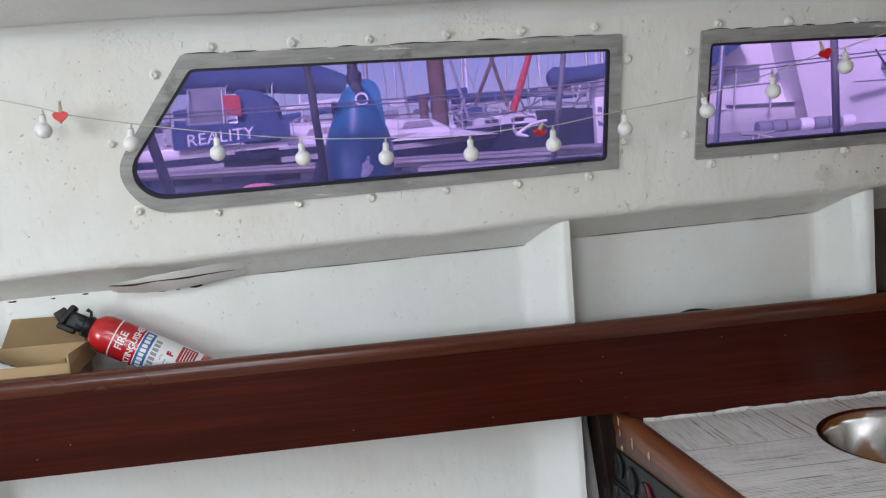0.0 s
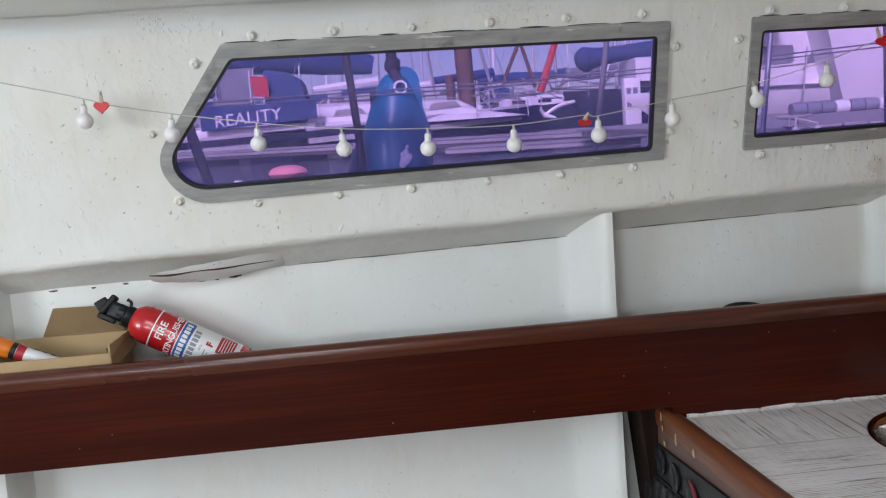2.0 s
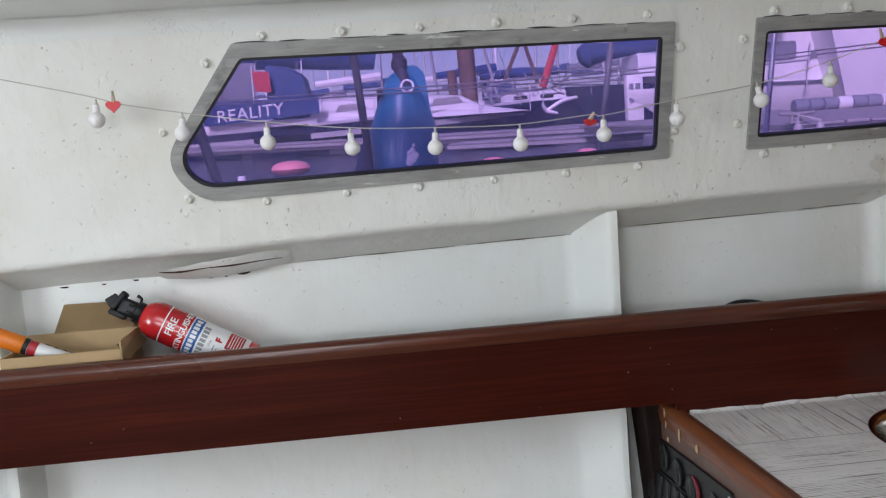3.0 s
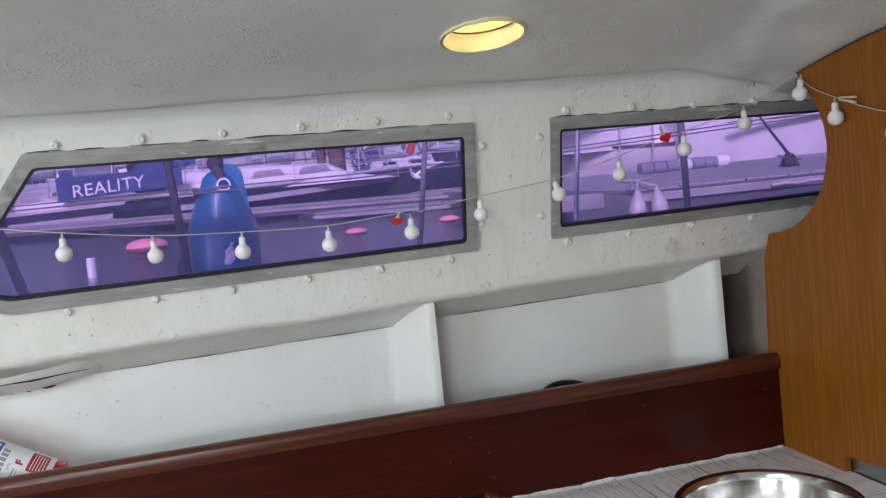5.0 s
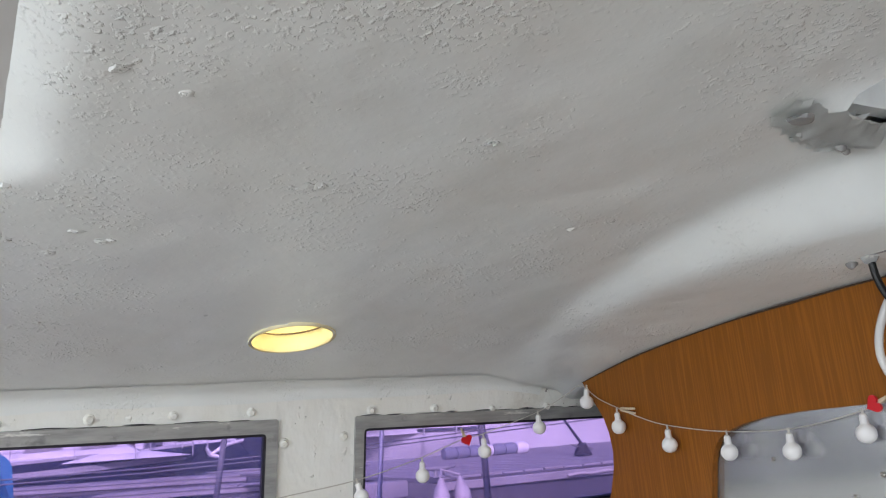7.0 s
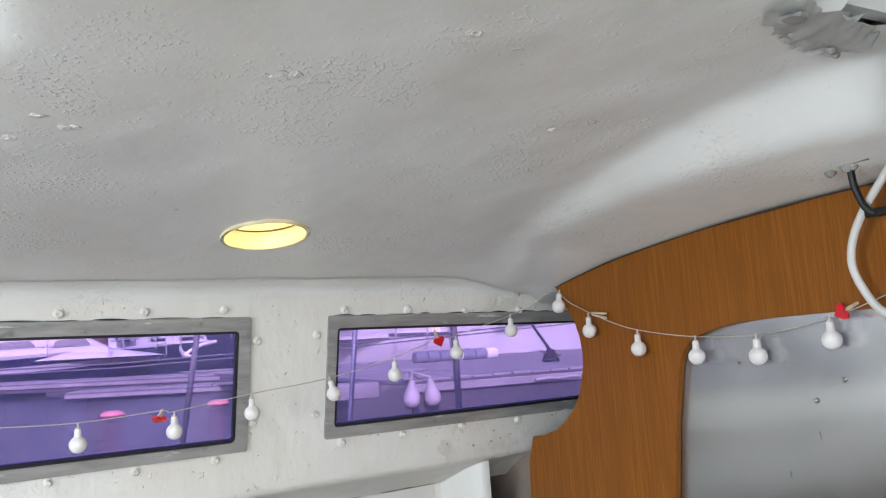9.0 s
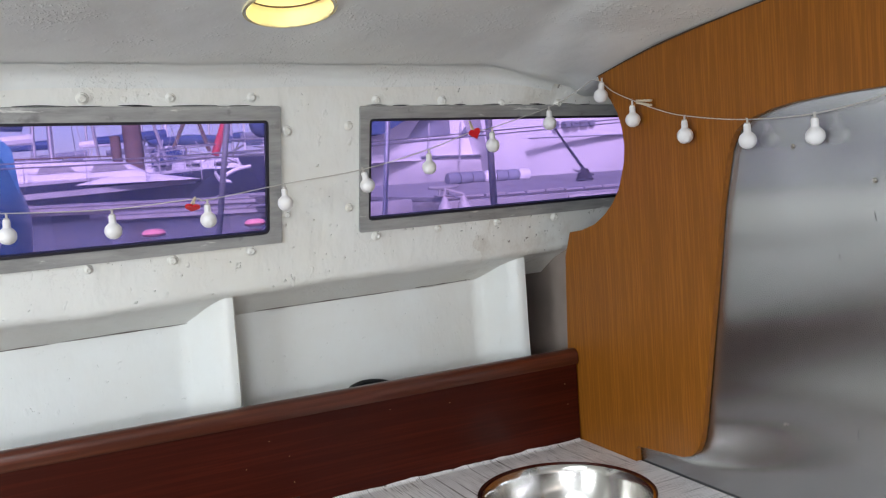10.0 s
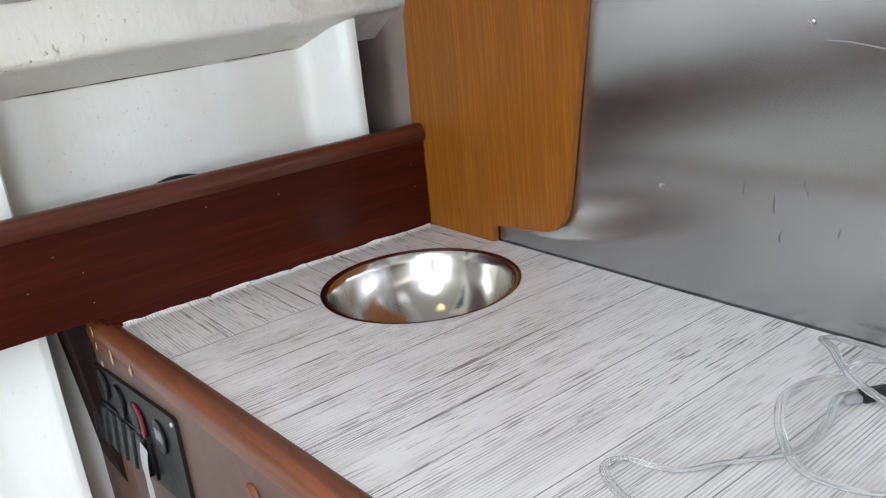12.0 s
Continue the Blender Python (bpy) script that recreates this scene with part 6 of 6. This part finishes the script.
# own fender, its ropes and the guard wires just outside
fender = thing("blue_fender", (0.195, 2.0, 1.35), "blue vinyl fender hanging on a dark rope outside", "fender")
prof = [(0.001, -0.20), (0.045, -0.195), (0.068, -0.17), (0.075, -0.10), (0.077, -0.03), (0.0765, -0.005), (0.072, 0.018), (0.063, 0.044), (0.053, 0.072), (0.043, 0.098), (0.034, 0.118), (0.024, 0.130), (0.012, 0.134), (0.001, 0.134)]
part("body", moved(lathe(prof, 36), Matrix.Translation((0.197, 2.0, 1.478)) @ pose(0, 0, 0, 0, 2)), FENDER_BLUE, fender, "blue vinyl body")
part("lug", moved(plate([rounded([(-0.044, -0.05), (0.046, -0.05), (0.031, 0.05), (0.012, 0.068), (-0.012, 0.066), (-0.027, 0.045)], [0.004, 0.004, 0.012, 0.01, 0.01, 0.012], 5),
                         [(0.012 * math.cos(a * 0.4488) - 0.008, 0.028 + 0.010 * math.sin(a * 0.4488)) for a in range(14)]], lambda u, v, d: (u, d - 0.014, v), 0.028), pose(0.217, 1.99, 1.556, -6, 4)), FENDER_BLUE, fender, "flat moulded lug")
b = lathe([(0.011, -0.004), (0.015, -0.004), (0.015, 0.004), (0.011, 0.004), (0.011, -0.004)], 20, cap=False)
part("eye", moved(b, pose(0.210, 1.957, 1.578, 80)), WHITE_GEL, fender, "white moulded eye")
scuff = bmesh.new()
for k, (dx, dz, r) in enumerate(((0, 0, 0.011), (0.008, 0.006, 0.008), (-0.006, -0.008, 0.008), (0.003, 0.018, 0.006), (0.006, 0.028, 0.004), (-0.004, 0.012, 0.006))):
    one = lathe([(0.0004, 0.0014), (r * 0.8, 0.001), (r, 0.0)], 9)
    bmesh.ops.transform(one, matrix=pose(0.207 + dx, 1.9225, 1.423 + dz, 90), verts=one.verts)
    me = bpy.data.meshes.new("scuff_patch")
    one.to_mesh(me)
    one.free()
    scuff.from_mesh(me)
    bpy.data.meshes.remove(me)
part("scuff", scuff, LABEL_WHITE, fender, "worn white patch")
part("lanyard", tube([(0.210, 1.968, 1.578), (0.204, 1.972, 1.60), (0.197, 1.98, 1.63), (0.193, 1.985, 1.75)], 0.012, 10, smooth_steps=4), ROPE, fender, "dark rope")
part("knot", moved(lathe([(0.004, -0.020), (0.015, -0.012), (0.018, 0.0), (0.015, 0.014), (0.005, 0.020)], 14), pose(0.197, 1.982, 1.628, 12, 15)), ROPE, fender, "rope knot")
# dark blue rounded body, left of and behind the blue fender
far_shape = thing("dark_blue_shape", (0.15, 2.16, 1.3), "dark blue rounded shape behind the nearer fender", "fender")
part("body", moved(lathe([(0.001, -0.16), (0.05, -0.15), (0.072, -0.10), (0.075, 0.0), (0.06, 0.05), (0.035, 0.09), (0.012, 0.11), (0.001, 0.112)], 28), Matrix.Translation((0.152, 2.15, 1.40))), NAVY, far_shape)
part("lanyard", tube([(0.152, 2.15, 1.50), (0.15, 2.08, 1.545), (0.15, 1.952, 1.572)], 0.007, 6), ROPE, far_shape)
tagged(part("mooring_rope", tube([(0.085, 1.95, 1.75), (0.100, 1.95, 1.645), (0.108, 1.95, 1.54), (0.115, 1.95, 1.43), (0.119, 1.95, 1.2)], 0.0085, 10, smooth_steps=4), ROPE), "dark hanging mooring rope", "rope")
rails = thing("guard_rail", (0.6, 1.95, 1.3), "wire guard rail on slim stanchions along the side deck", "guard rail")
for x0, x1, r, mat in ((0.672, 0.600, 0.0065, FRAME_DARK), (1.040, 0.988, 0.006, ALU), (1.302, 1.302, 0.0085, FRAME_DARK), (-0.283, -0.175, 0.011, FRAME_DARK)):
    part("stanchion", tube([(x0, 1.95, 1.70), (x1, 1.95, 1.25)], r, 10), mat, rails)
for z0, z1 in ((1.578, 1.622), (1.587, 1.634)):
    pts = [(-1.5 + 0.5 * k, 1.95, (1.565 if k < 5 else 1.565 + (k - 4.4) * 0.024) + (z0 - 1.578)) for k in range(9)]
    part("guard_wire", tube(pts, 0.0016, 6), FRAME_DARK, rails)
